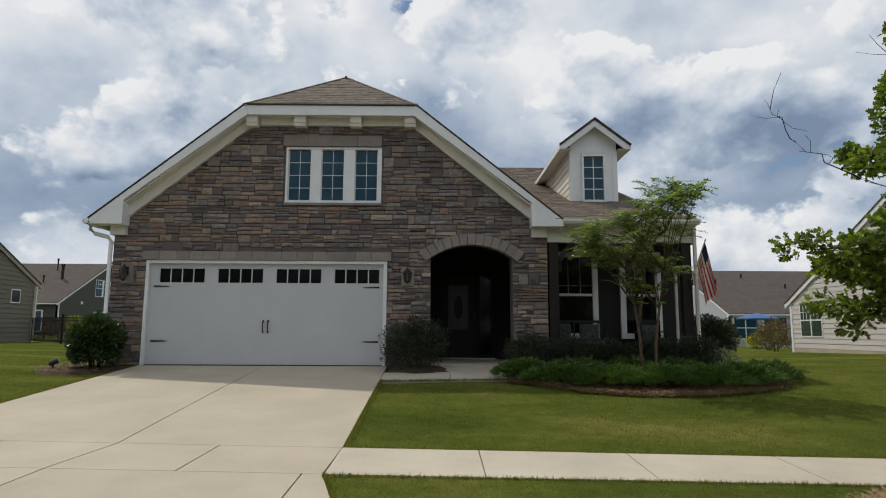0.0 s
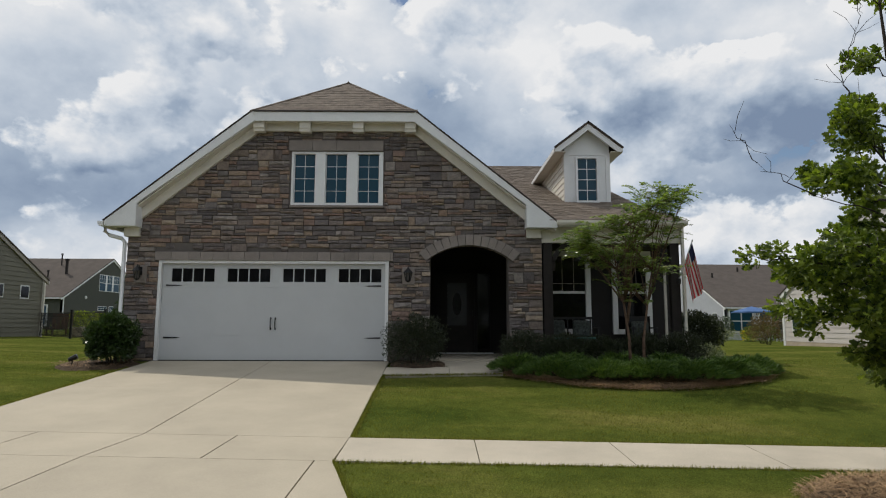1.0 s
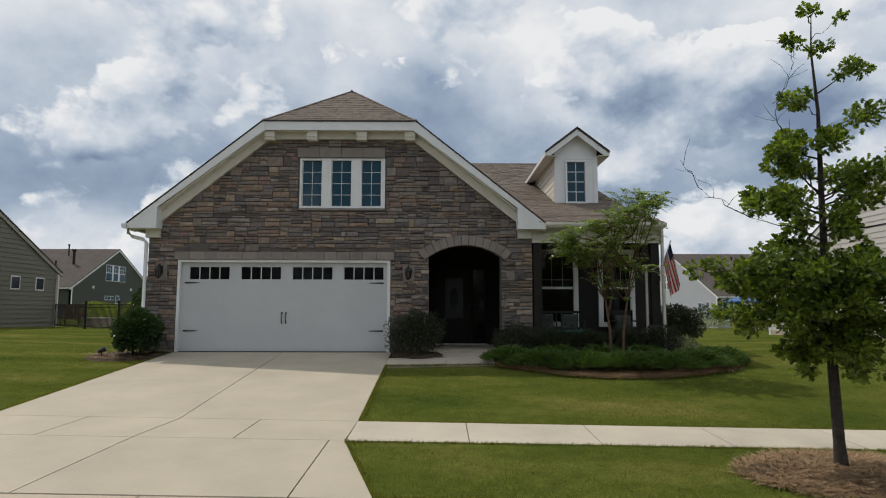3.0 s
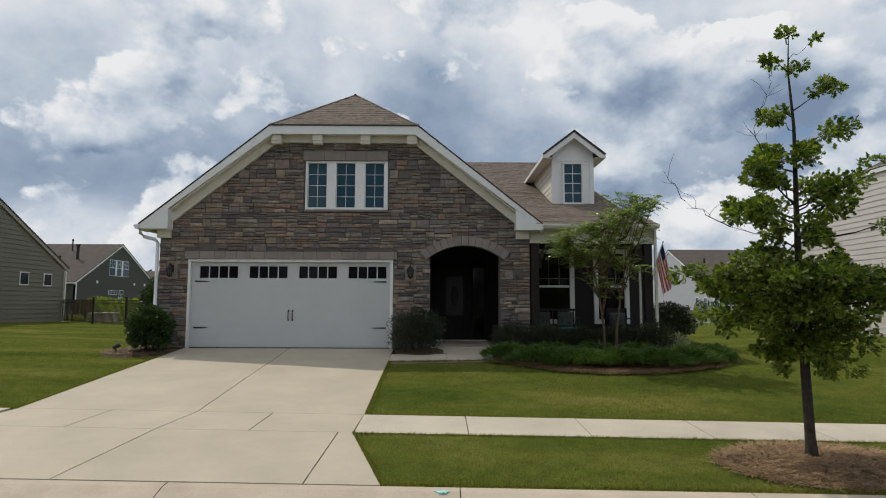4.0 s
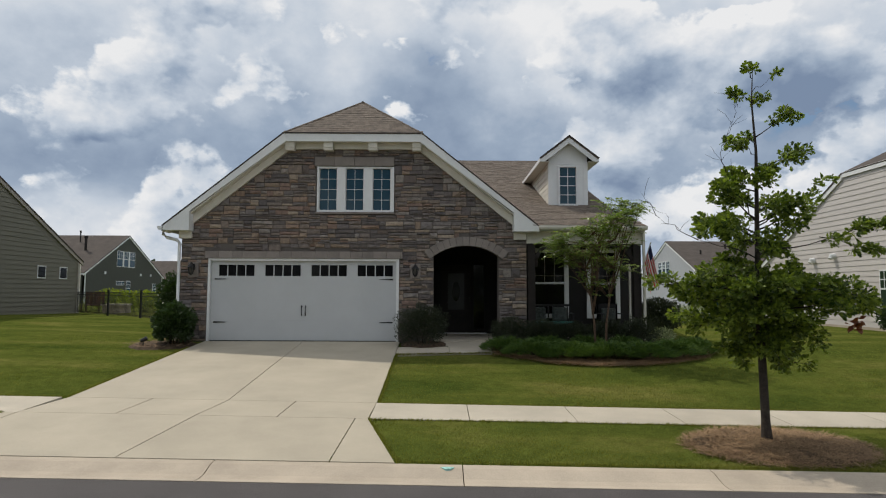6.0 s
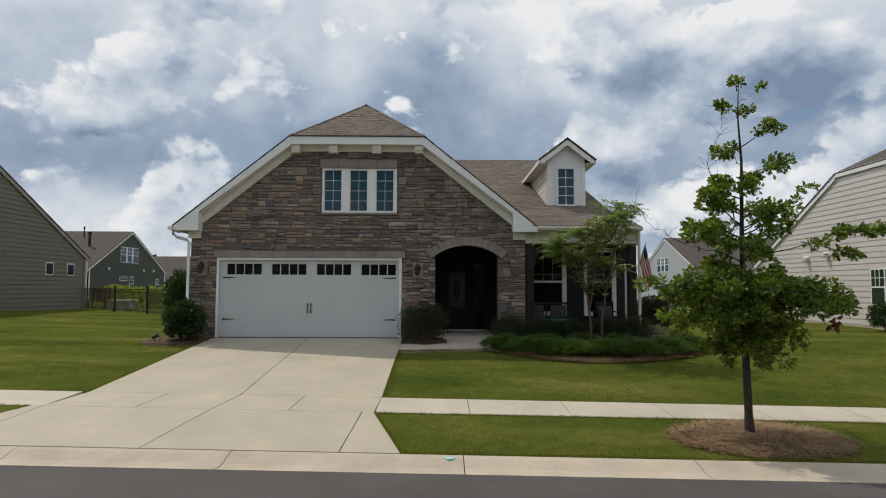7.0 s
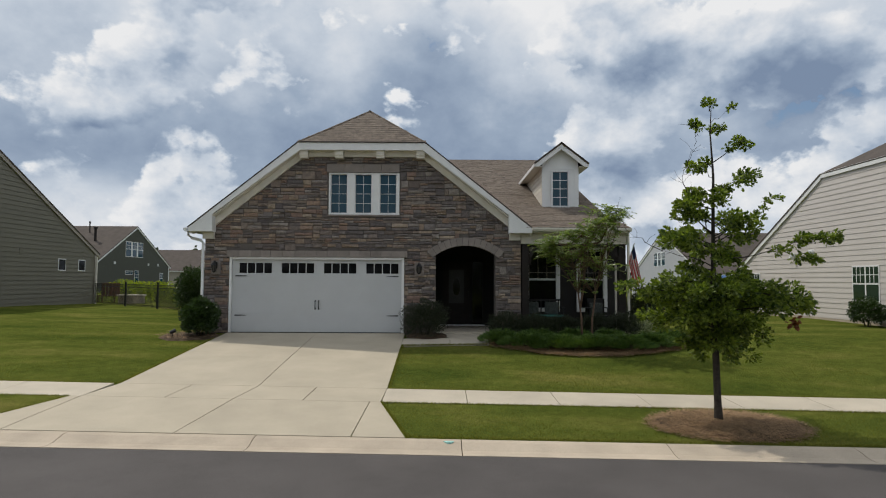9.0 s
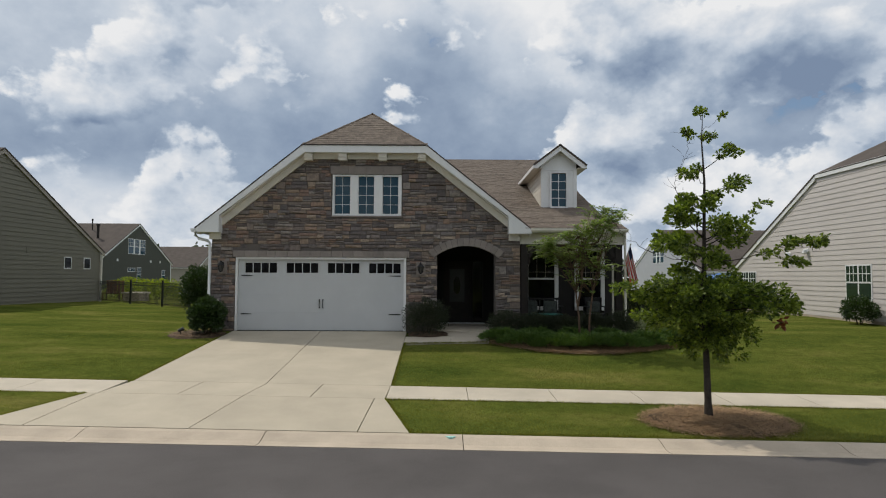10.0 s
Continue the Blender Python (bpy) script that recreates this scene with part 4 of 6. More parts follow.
def side_window(parent, X, s, y0, y1, z0, z1, sashes=1, rails=True, label="", glass=GLASS, mull=0.04):
    """A window in a wall along y: casing, rails and panes."""
    w = part("window", Geo().box(*sorted((X, X + s * 0.03)), y0 - 0.05, y1 + 0.05, z0 - 0.05, z1 + 0.05), WHITE, parent, label)
    for i in range(sashes):
        a = y0 + (y1 - y0) * i / sashes + (mull if i else 0)
        b = y0 + (y1 - y0) * (i + 1) / sashes - (mull if i < sashes - 1 else 0)
        cut = [(z0, (z0 + z1) / 2 - 0.03), ((z0 + z1) / 2 + 0.03, z1)] if rails else [(z0, z1)]
        for k, (za, zb) in enumerate(cut):
            part("pane", Geo().box(*sorted((X + s * 0.02, X + s * 0.036)), a, b, za, zb), glass, w)
            if k == 1 or not rails and glass is not DARKGLASS:
                g = Geo()
                for q in (1, 2):
                    yy = a + (b - a) * q / 3
                    g.box(*sorted((X + s * 0.03, X + s * 0.045)), yy - 0.012, yy + 0.012, za, zb)
                g.box(*sorted((X + s * 0.03, X + s * 0.044)), a, b, (za + zb) / 2 - 0.012, (za + zb) / 2 + 0.012)
                part("glazing_bar", g, WHITE, w)
    return w


def gable_house(name, at, X, s, ya, yb, ze, yp, zp, depth, siding, label, base, expo=0.18, clip=None, hip=0.0, trim=None):
    """A house whose gable end stands at X and faces s (along x). ya, yb: its wall; ze: eave height; yp, zp: the peak; clip: height of a clipped gable."""
    trim = trim or WHITE
    h = thing(name, at, label, "house", group="neighbouring houses")
    up, dn = (zp - ze) / (yp - ya), (zp - ze) / (yb - yp)

    def span(z):
        if z <= ze:
            return ya, yb
        return ya + (z - ze) / up, yb - (z - ze) / dn
    top = clip if clip else zp
    x2 = X - s * depth
    poly = [(ya, base), (yb, base), (yb, ze)] + ([(yb - (clip - ze) / dn, clip), (ya + (clip - ze) / up, clip)] if clip else [(yp, zp)]) + [(ya, ze)]
    part("gable_wall", Geo().prism(poly, "x", X, X - s * 0.2), siding, h)
    tagged(part("siding_board", lap_wall(X, s, base + 0.25, top - 0.1, span, expo, siding), siding, h, "lapped horizontal siding boards"), kind="stuff")
    part("foundation", Geo().box(*sorted((X + s * 0.012, X - s * 0.3)), ya, yb, base - 0.3, base + 0.25), KERB, h)
    part("front_wall", Geo().box(*sorted((X - s * 0.02, x2)), ya, ya + 0.2, base - 0.3, ze), siding, h)
    part("rear_wall", Geo().box(*sorted((X - s * 0.02, x2)), yb - 0.2, yb, base - 0.3, ze), siding, h)
    part("end_wall", Geo().box(*sorted((x2, x2 + s * 0.2)), ya, yb, base - 0.3, ze), siding, h)
    o, e = 0.10, 0.30
    xo = X + s * o
    rise = 0.07
    eaf, ebf = (ya - e, ze - e * up + rise), (yb + e, ze - e * dn + rise)
    roof = Geo()
    if clip:
        ca, cb = ya + (clip - ze) / up, yb - (clip - ze) / dn
        xa = X - s * hip
        roof.slab([(xo, eaf[0], eaf[1]), (xo, ca, clip + rise), (xa, yp, zp + rise), (x2, yp, zp + rise), (x2, eaf[0], eaf[1])], 0.06)
        roof.slab([(xo, ebf[0], ebf[1]), (xo, cb, clip + rise), (xa, yp, zp + rise), (x2, yp, zp + rise), (x2, ebf[0], ebf[1])], 0.06)
        roof.slab([(xo, ca, clip + rise), (xo, cb, clip + rise), (xa, yp, zp + rise)], 0.06)
    else:
        roof.slab([(xo, eaf[0], eaf[1]), (xo, yp, zp + rise), (x2, yp, zp + rise), (x2, eaf[0], eaf[1])], 0.06)
        roof.slab([(xo, ebf[0], ebf[1]), (xo, yp, zp + rise), (x2, yp, zp + rise), (x2, ebf[0], ebf[1])], 0.06)
    rf = part("roof", roof, FARROOF, h, "brown shingle roof")
    ends = [(eaf, (ya + (top - ze) / up, top + rise)), (ebf, (yb - (top - ze) / dn, top + rise))]
    for (p, q) in ends:
        g = Geo().prism([(p[0], p[1] - 0.06), (q[0], q[1] - 0.06), (q[0], q[1] - 0.25), (p[0], p[1] - 0.25)], "x", xo - s * 0.02, xo - s * 0.06)
        part("rake_board", g, trim, h)
        g = Geo().prism([(p[0], p[1] - 0.2), (q[0], q[1] - 0.2), (q[0], q[1] - 0.23), (p[0], p[1] - 0.23)], "x", xo - s * 0.06, X)
        part("soffit", g, TRIM, h)
    if clip:
        part("rake_board", Geo().box(*sorted((xo - s * 0.02, xo - s * 0.06)), ends[0][1][0], ends[1][1][0], clip - 0.1, clip + 0.09), WHITE, h)
    for y in (eaf[0], ebf[0]):
        z = eaf[1] if y < yp else ebf[1]
        part("gutter", Geo().box(*sorted((xo - s * 0.05, x2)), y - 0.06, y + 0.06, z - 0.16, z - 0.05), WHITE, h)
    for y in (ya + 0.05, yb - 0.05):
        part("corner_board", Geo().box(*sorted((X, X + s * 0.034)), y - 0.07, y + 0.07, base, ze), WHITE if siding is not OLIVE else GREYSIDE, h)
    return h, rf


def build_neighbours():
    h, rf = gable_house("house", (-24, 20, 0.1), -18.8, 1, 12.1, 28.3, 2.95, 20.4, 7.05, 12, OLIVE, "olive grey lap-sided house with two small side windows", -0.1, expo=0.21, trim=GREYSIDE)
    for y in (25.0, 26.7):
        side_window(h, -18.8, 1, y, y + 0.52, 1.93, 2.45, rails=False, glass=DARKGLASS)
    part("downspout", Geo().box(-18.77, -18.68, 28.2, 28.3, 0, 2.7), TRIM, h)
    part("vent_cover", Geo().box(-18.79, -18.765, 22.1, 22.35, 2.6, 2.85), OLIVE, h)
    h, rf = gable_house("house", (20, 16, 0), 15.6, -1, 0.2, 25.5, 2.1, 12.8, 8.75, 14, BEIGE, "beige lap-sided house with a clipped gable", -0.15, clip=5.75, hip=4.8, expo=0.20)
    side_window(h, 15.6, -1, 15.5, 16.8, 0.85, 2.06, 2, label="white double window", glass=GREENGLASS)
    side_window(h, 15.6, -1, 23.4, 24.75, 0.6, 1.87, 2, label="white double window", glass=GREENGLASS)
    for y, z in ((20.5, 2.62), (19.2, 2.72)):
        part("vent_hood", Geo().tube([(15.58, y, z), (15.46, y, z), (15.4, y, z - 0.1)], [0.12, 0.11, 0.08], 8), WHITE, h)
    h, rf = gable_house("house", (-38, 57, 0), -31.0, 1, 49.9, 64.9, 3.0, 57.3, 6.85, 16, GREENSIDE, "dark green lap-sided house with a brown roof", -0.4, expo=0.2)
    side_window(h, -31.0, 1, 55.2, 58.6, 3.75, 5.2, 3, label="white triple window", mull=0.16)
    side_window(h, -31.0, 1, 55.2, 56.6, 1.95, 2.25, 1, rails=False)
    side_window(h, -31.0, 1, 57.1, 57.8, 0.9, 2.3, 1)
    side_window(h, -31.0, 1, 62.7, 63.4, 1.0, 2.1, 1)
    for y in (53.0, 59.8, 62.0):
        part("vent_cover", Geo().box(-31.0, -30.93, y, y + 0.25, 2.9, 3.15), WHITE, h)
    for x, y, r, t in ((-33.4, 54.0, 0.12, 1.15), (-35.0, 55.8, 0.06, 0.9), (-34.6, 53.3, 0.06, 0.4)):
        z = 3.0 + (y - 49.9) * 0.52 + 0.1
        p = part("vent_pipe", Geo().tube([(x, y, z - 0.2), (x, y, z + t)], r, 8), BROWN, rf, "dark roof vent pipe")
        part("pipe_cap", Geo().tube([(x, y, z + t), (x, y, z + t + 0.18)], r * 1.5, 8), BROWN, rf)
    part("front_window", Geo().box(-33.6, -32.2, 49.82, 49.9, 0.5, 2.3), WHITE, h)
    part("pane", Geo().box(-33.5, -32.3, 49.8, 49.83, 0.6, 2.2), GLASS, h)
    h, rf = gable_house("house", (-46, 100, 0), -38.5, 1, 92, 106, 2.9, 99, 6.4, 14, GREYSIDE, "distant house with a brown shingle roof", -0.6, expo=0.3)
    h, rf = gable_house("house", (28, 55, -0.5), 22.6, -1, 46.0, 65.0, 2.25, 55.4, 6.35, 13, PALEGREY, "pale grey lap-sided house with a patio", -0.7, expo=0.22)
    side_window(h, 22.6, -1, 54.6, 57.6, 3.1, 4.4, 3, label="white triple window", mull=0.14)
    for y in (47.4, 49.0):
        side_window(h, 22.6, -1, y, y + 0.5, 0.9, 1.7, 1, rails=False)
    for x in (22.9, 25.2):
        w = part("window", Geo().box(x, x + 1.9, 45.9, 46.0, 0.2, 2.0), WHITE, h)
        for k in range(2):
            for j in range(2):
                part("pane", Geo().box(x + 0.1 + 0.9 * k, x + 0.9 + 0.9 * k, 45.87, 45.91, 0.3 + 0.83 * j, 1.05 + 0.83 * j), GLASS, w)
    for x, y in ((24.5, 52), (27.5, 53.5), (30, 51)):
        z = 2.25 + (y - 46) * 0.436 + 0.1
        part("vent_pipe", Geo().tube([(x, y, z - 0.1), (x, y, z + 0.35)], 0.09, 6), BROWN, rf)


build_neighbours()

# ---- trees, shrubs and other plants ----


def rand_dir(rng):
    while True:
        v = Vector((rng.uniform(-1, 1), rng.uniform(-1, 1), rng.uniform(-1, 1)))
        if 0.05 < v.length < 1:
            return v.normalized()


def spread(g, rng, p, d, n, ln, wd, jitter=0.05):
    """A cluster of n leaves about p that lean along d."""
    for _ in range(n):
        q = Vector(p) + rand_dir(rng) * jitter * rng.random()
        u = (Vector(d) * 0.7 + rand_dir(rng)).normalized()
        side = u.cross(rand_dir(rng))
        if side.length < 0.1:
            continue
        k = rng.uniform(0.7, 1.25)
        g.leaf(q, u, side.normalized(), ln * k, wd * k)


def shrub(name, at, rx, ry, rz, n, ln, wd, material, label, category="shrub", seed=1, lumps=0.28, flat=0.2, stems=7, group=""):
    """A rounded shrub: stems inside, leaves over an uneven volume."""
    rng = random.Random(seed)
    c = Vector(at)
    top = thing(name, at, label, category, group)
    g = Geo()
    for k in range(stems):
        a = 6.283 * k / stems + rng.random()
        e = c + Vector((math.cos(a) * rx * 0.6, math.sin(a) * ry * 0.6, rz * rng.uniform(0.9, 1.5)))
        g.tube([c + Vector((math.cos(a), math.sin(a), 0)) * 0.06 - Vector((0, 0, 0.05)), c.lerp(e, 0.5) + Vector((0, 0, 0.08)), e], [0.016, 0.011, 0.005], 5)
    part("stem", g, BARK, top)
    g = Geo()
    off = Vector((seed * 7.1, seed * 3.3, 0))
    for _ in range(n):
        d = rand_dir(rng)
        if d.z < -0.75:
            continue
        r = (rng.random() ** 0.35) * (1 + lumps * noise.noise(d * 2.2 + off) + lumps * 0.5 * noise.noise(d * 5 + off))
        p = c + Vector((d.x * rx * r, d.y * ry * r, rz + d.z * rz * r))
        if p.z < c.z + 0.03:
            continue
        u = (d + rand_dir(rng) * 0.9 + Vector((0, 0, flat))).normalized()
        s = u.cross(rand_dir(rng))
        if s.length > 0.1:
            k = rng.uniform(0.7, 1.3)
            g.leaf(p, u, s.normalized(), ln * k, wd * k)
    part("foliage", g, material, top)
    return top


def gz(x, y, d=0.0):
    return (x, y, ground_z(x, y) + d)


shrub("shrub", gz(-6.17, 11.0), 0.47, 0.47, 0.52, 12000, 0.062, 0.036, LAUREL, "round glossy dark green shrub beside the garage", seed=2)
shrub("shrub", gz(-0.08, 11.12), 0.60, 0.46, 0.5, 10400, 0.055, 0.016, DARKLEAF, "loose dusky shrub between garage and entry", seed=3, lumps=0.4)
shrub("shrub", gz(2.15, 10.95), 0.52, 0.4, 0.36, 7200, 0.055, 0.016, DARKLEAF, "loose dusky shrub beside the stone pier", seed=4, lumps=0.4)
shrub("shrub", gz(2.95, 10.95), 0.5, 0.4, 0.33, 6800, 0.05, 0.018, DARKLEAF, "low dusky shrub along the porch", seed=5, lumps=0.4, group="porch shrubs")
shrub("shrub", gz(3.75, 11.0), 0.5, 0.4, 0.30, 6400, 0.05, 0.018, DARKLEAF, "low dusky shrub along the porch", seed=6, lumps=0.4, group="porch shrubs")
shrub("shrub", gz(4.55, 11.0), 0.5, 0.4, 0.33, 6400, 0.05, 0.018, DARKLEAF, "low dusky shrub along the porch", seed=7, lumps=0.4, group="porch shrubs")
shrub("shrub", gz(5.3, 11.0), 0.48, 0.4, 0.36, 6400, 0.05, 0.018, DARKLEAF, "low dusky shrub along the porch", seed=8, lumps=0.4, group="porch shrubs")
shrub("shrub", gz(6.9, 14.0), 0.62, 0.6, 0.56, 9600, 0.06, 0.03, DARKLEAF, "round dark evergreen shrub beyond the porch", seed=9)
shrub("shrub", gz(6.05, 11.6), 0.36, 0.3, 0.2, 1500, 0.05, 0.025, PALELEAF, "small pale flowering shrub", seed=10)
shrub("shrub", gz(15.0, 15.3), 0.55, 0.6, 0.48, 4200, 0.08, 0.04, LAUREL, "dark green shrub against beige siding", seed=11)
shrub("shrub", gz(-9.7, 19.4), 0.72, 0.7, 0.95, 7000, 0.1, 0.05, LAUREL, "tall green shrub beside the fence", seed=13)
shrub("shrub", gz(-10.5, 22.0), 0.6, 0.6, 0.7, 2600, 0.1, 0.05, OAKLEAF, "loose green shrub beside the fence", seed=14)
shrub("shrub", gz(-17.5, 33.0), 1.5, 0.8, 0.65, 2600, 0.12, 0.06, LIMEY, "lime green hedge shrub behind the fence", seed=15, group="lime hedge")
shrub("shrub", gz(-20.0, 34.0), 1.5, 0.8, 0.65, 2600, 0.12, 0.06, LIMEY, "lime green hedge shrub behind the fence", seed=16, group="lime hedge")
shrub("shrub", gz(-14.8, 32.5), 1.2, 0.8, 0.5, 1800, 0.12, 0.06, DARKLEAF, "dark shrub behind the fence", seed=17)
shrub("shrub", gz(20.4, 38.0), 0.45, 0.4, 0.4, 900, 0.12, 0.07, YELLOW, "small bright yellow flowering shrub", seed=18)
shrub("shrub", gz(16.4, 28.3), 0.95, 0.8, 0.75, 2600, 0.12, 0.04, BROWNLEAF, "reddish brown shrub at the house corner", seed=19, lumps=0.4)
shrub("shrub", gz(17.5, 31), 1.0, 0.8, 0.5, 1800, 0.12, 0.05, OAKLEAF, "green shrub by the patio", seed=20)
shrub("shrub", gz(18.9, 40), 0.5, 0.5, 0.85, 1800, 0.1, 0.04, LAUREL, "clipped upright evergreen shrub", seed=21, lumps=0.1, group="upright evergreens")
shrub("shrub", gz(20.1, 40.5), 0.5, 0.5, 0.85, 1800, 0.1, 0.04, LAUREL, "clipped upright evergreen shrub", seed=22, lumps=0.1, group="upright evergreens")
shrub("shrub", gz(16.6, 35), 1.6, 0.8, 0.4, 2000, 0.12, 0.03, PALELEAF, "pale ornamental grass clump", seed=23, lumps=0.5)


def branch_out(g, leaves, rng, a, b, r0, sag, twigs, per, ln, wd, bare=False, spreadr=0.09, tlen=(0.2, 0.45), count=2, start=0.3):
    """One limb from a to b with twigs, and leaves along the twigs."""
    a, b = Vector(a), Vector(b)
    pts, n = [], 6
    for k in range(n + 1):
        t = k / n
        p = a.lerp(b, t)
        p.z += sag * math.sin(t * math.pi)
        if 0 < k < n:
            p += rand_dir(rng) * 0.035
        pts.append(p)
    g.tube(pts, [r0 * (1 - 0.82 * k / n) for k in range(n + 1)], 5)
    out = (b - a).normalized()
    for _ in range(twigs):
        t = rng.uniform(start, 1.0) if not bare else rng.uniform(0.35, 0.95)
        k = min(n - 1, int(t * n))
        p = pts[k].lerp(pts[k + 1], t * n - k)
        d = (out * 0.6 + rand_dir(rng) * 0.9 + Vector((0, 0, 0.15))).normalized()
        L = rng.uniform(*tlen) * (0.7 if bare else 1)
        q = p + d * L
        m = p.lerp(q, 0.5) + rand_dir(rng) * 0.03
        g.tube([p, m, q], [max(0.003, r0 * 0.25), max(0.0025, r0 * 0.15), 0.0015], 4)
        if not bare:
            for j in range(per):
                w = p.lerp(q, (j + 0.6) / per)
                spread(leaves, rng, w, d, count, ln, wd, spreadr)


def street_tree():
    bx, by = 4.80, 4.2
    bz = ground_z(bx, by)
    rng = random.Random(21)
    t = thing("street_tree", (bx, by, bz), "young oak with a dark trunk and sparse leafy crown", "tree")
    g = Geo()
    axis = [(bx, by, bz - 0.1), (bx, by, bz + 0.03), (bx - 0.01, by, bz + 0.3), (bx - 0.03, by, bz + 1.1), (bx - 0.05, by, bz + 2.0), (bx - 0.04, by, bz + 3.0), (bx - 0.02, by, bz + 4.0), (bx - 0.06, by, bz + 4.7), (bx - 0.03, by, bz + 5.2)]
    g.tube(axis, [0.095, 0.076, 0.058, 0.052, 0.044, 0.031, 0.019, 0.011, 0.004], 10)
    leaves = Geo()

    def at(h):
        z = bz + h
        for p, q in zip(axis, axis[1:]):
            if z <= q[2]:
                return Vector(p).lerp(Vector(q), (z - p[2]) / (q[2] - p[2]))
        return Vector(axis[-1])

    def tuft(c, r, n, lean):
        """A spray of lobed leaves round the end of a twig."""
        for _ in range(n):
            o = rand_dir(rng) * r * rng.random() ** 0.45
            o.z *= 0.72
            u = (o.normalized() * 0.8 + Vector(lean) * 0.5 + rand_dir(rng) * 0.6 + Vector((0, 0, -0.12))).normalized()
            w = u.cross(rand_dir(rng))
            if w.length > 0.1:
                k = rng.uniform(0.7, 1.2)
                leaves.oak_leaf(c + o, u, w.normalized(), 0.074 * k, 0.055 * k)

    def limb(p, q, r0, sag, tufts, size, first=0.35):
        """A limb from p to q, with short side shoots that carry tufts."""
        p, q = Vector(p), Vector(q)
        pts = []
        for k in range(6):
            m = p.lerp(q, k / 5)
            m.z += sag * math.sin(k / 5 * math.pi)
            pts.append(m + (rand_dir(rng) * 0.03 if 0 < k < 5 else Vector((0, 0, 0))))
        g.tube(pts, [r0 * (1 - 0.8 * k / 5) for k in range(6)], 6)
        out = (q - p).normalized()
        for k in range(tufts):
            f = first + (1 - first) * (k + 0.8) / tufts
            i = min(4, int(f * 5))
            b = pts[i].lerp(pts[i + 1], min(1.0, f * 5 - i))
            d = (out * 0.7 + rand_dir(rng) * 0.8).normalized()
            e = b + d * size * rng.uniform(0.5, 1.3)
            g.tube([b, b.lerp(e, 0.5) + rand_dir(rng) * 0.012, e], [r0 * 0.32, r0 * 0.22, 0.002], 4)
            tuft(e, size * rng.uniform(0.75, 1.15), int(440 * size * rng.uniform(0.55, 1.25)), out)

    # the dense skirt of limbs low on the trunk, reaching farther along the street than across it
    for k in range(54):
        h = 1.2 + 1.05 * (k / 53) ** 0.9
        a = k * 2.399 + rng.uniform(-0.3, 0.3)
        c = math.cos(a)
        wide = 0.42 + 1.15 * math.exp(-((h - 1.88) / 0.34) ** 2)
        reach = wide * (0.62 + 0.38 * abs(c)) * rng.uniform(0.5, 1.08) * (1.06 if c > 0 else 0.92)
        p = at(h)
        droop = -0.27 if h < 1.45 else rng.uniform(-0.1, 0.16)
        q = p + Vector((c * reach, math.sin(a) * reach * 0.8, droop * min(1.0, reach)))
        limb(p, q, 0.018, 0.06, 2 + int(reach * 4.4), rng.uniform(0.095, 0.165))
    # the looser middle and top: height, reach, bearing, rise and size of the tufts
    for h, reach, a, rise, size in ((2.45, 0.40, 3.0, 0.05, 0.11), (2.55, 0.45, 0.3, 0.12, 0.11), (2.62, 0.5, 4.6, 0.15, 0.11), (2.7, 0.5, 1.6, 0.2, 0.11), (2.8, 0.72, 3.3, 0.22, 0.14),
                                    (2.85, 0.62, 2.7, 0.38, 0.14), (2.9, 0.7, 0.15, 0.25, 0.13), (3.0, 0.55, 5.3, 0.3, 0.13), (3.05, 0.65, 3.5, 0.5, 0.13), (3.15, 0.55, 0.6, 0.2, 0.13),
                                    (3.2, 0.4, 1.9, 0.4, 0.12), (3.4, 0.32, 3.2, 0.35, 0.12), (3.5, 0.24, 4.5, 0.3, 0.12), (3.62, 0.28, 2.7, 0.3, 0.11), (3.7, 0.12, 0.5, 0.2, 0.11)):
        p = at(h)
        q = p + Vector((math.cos(a) * reach, math.sin(a) * reach, rise * reach))
        limb(p, q, 0.013, 0.04, 3 + int(reach * 8.5), size * rng.uniform(0.8, 1.1), first=0.3)
    for h, reach, a, rise, size in ((3.62, 0.52, 6.1, 0.75, 0.13), (3.95, 0.27, 3.0, 0.6, 0.10), (4.2, 0.5, 0.1, 0.65, 0.095), (4.12, 0.18, 2.2, 0.5, 0.09), (4.72, 0.1, 0.4, 0.6, 0.085), (4.7, 0.28, 3.2, 0.6, 0.07), (5.05, 0.1, 3.6, 0.8, 0.075)):
        p = at(h)
        q = p + Vector((math.cos(a) * reach, math.sin(a) * reach, rise * reach))
        limb(p, q, 0.010, 0.02, 3 + int(reach * 5), size * 0.85, first=0.45)
    limb(at(4.85), at(4.85) + Vector((0.36, 0, 0.26)), 0.005, 0.0, 2, 0.035, first=0.7)
    # the long thin limb along the street, and the bare ones
    k1 = at(2.7) + Vector((1.1, -0.1, 0.12))
    limb(at(2.62), k1, 0.015, -0.04, 2, 0.08, first=0.75)
    limb(k1, k1 + Vector((0.8, -0.05, 0.2)), 0.009, 0.02, 11, 0.085, first=0.1)
    limb(k1 - Vector((0.3, 0, 0.02)), k1 + Vector((0.5, 0.05, -0.22)), 0.007, 0.02, 6, 0.07, first=0.5)
    limb(at(2.95), at(2.95) + Vector((0.75, 0.2, 0.42)), 0.012, 0.03, 2, 0.05, first=0.7)
    limb(at(2.95) + Vector((0.72, 0.2, 0.4)), at(2.95) + Vector((1.2, 0.25, 0.75)), 0.006, 0.02, 5, 0.045, first=0.3)
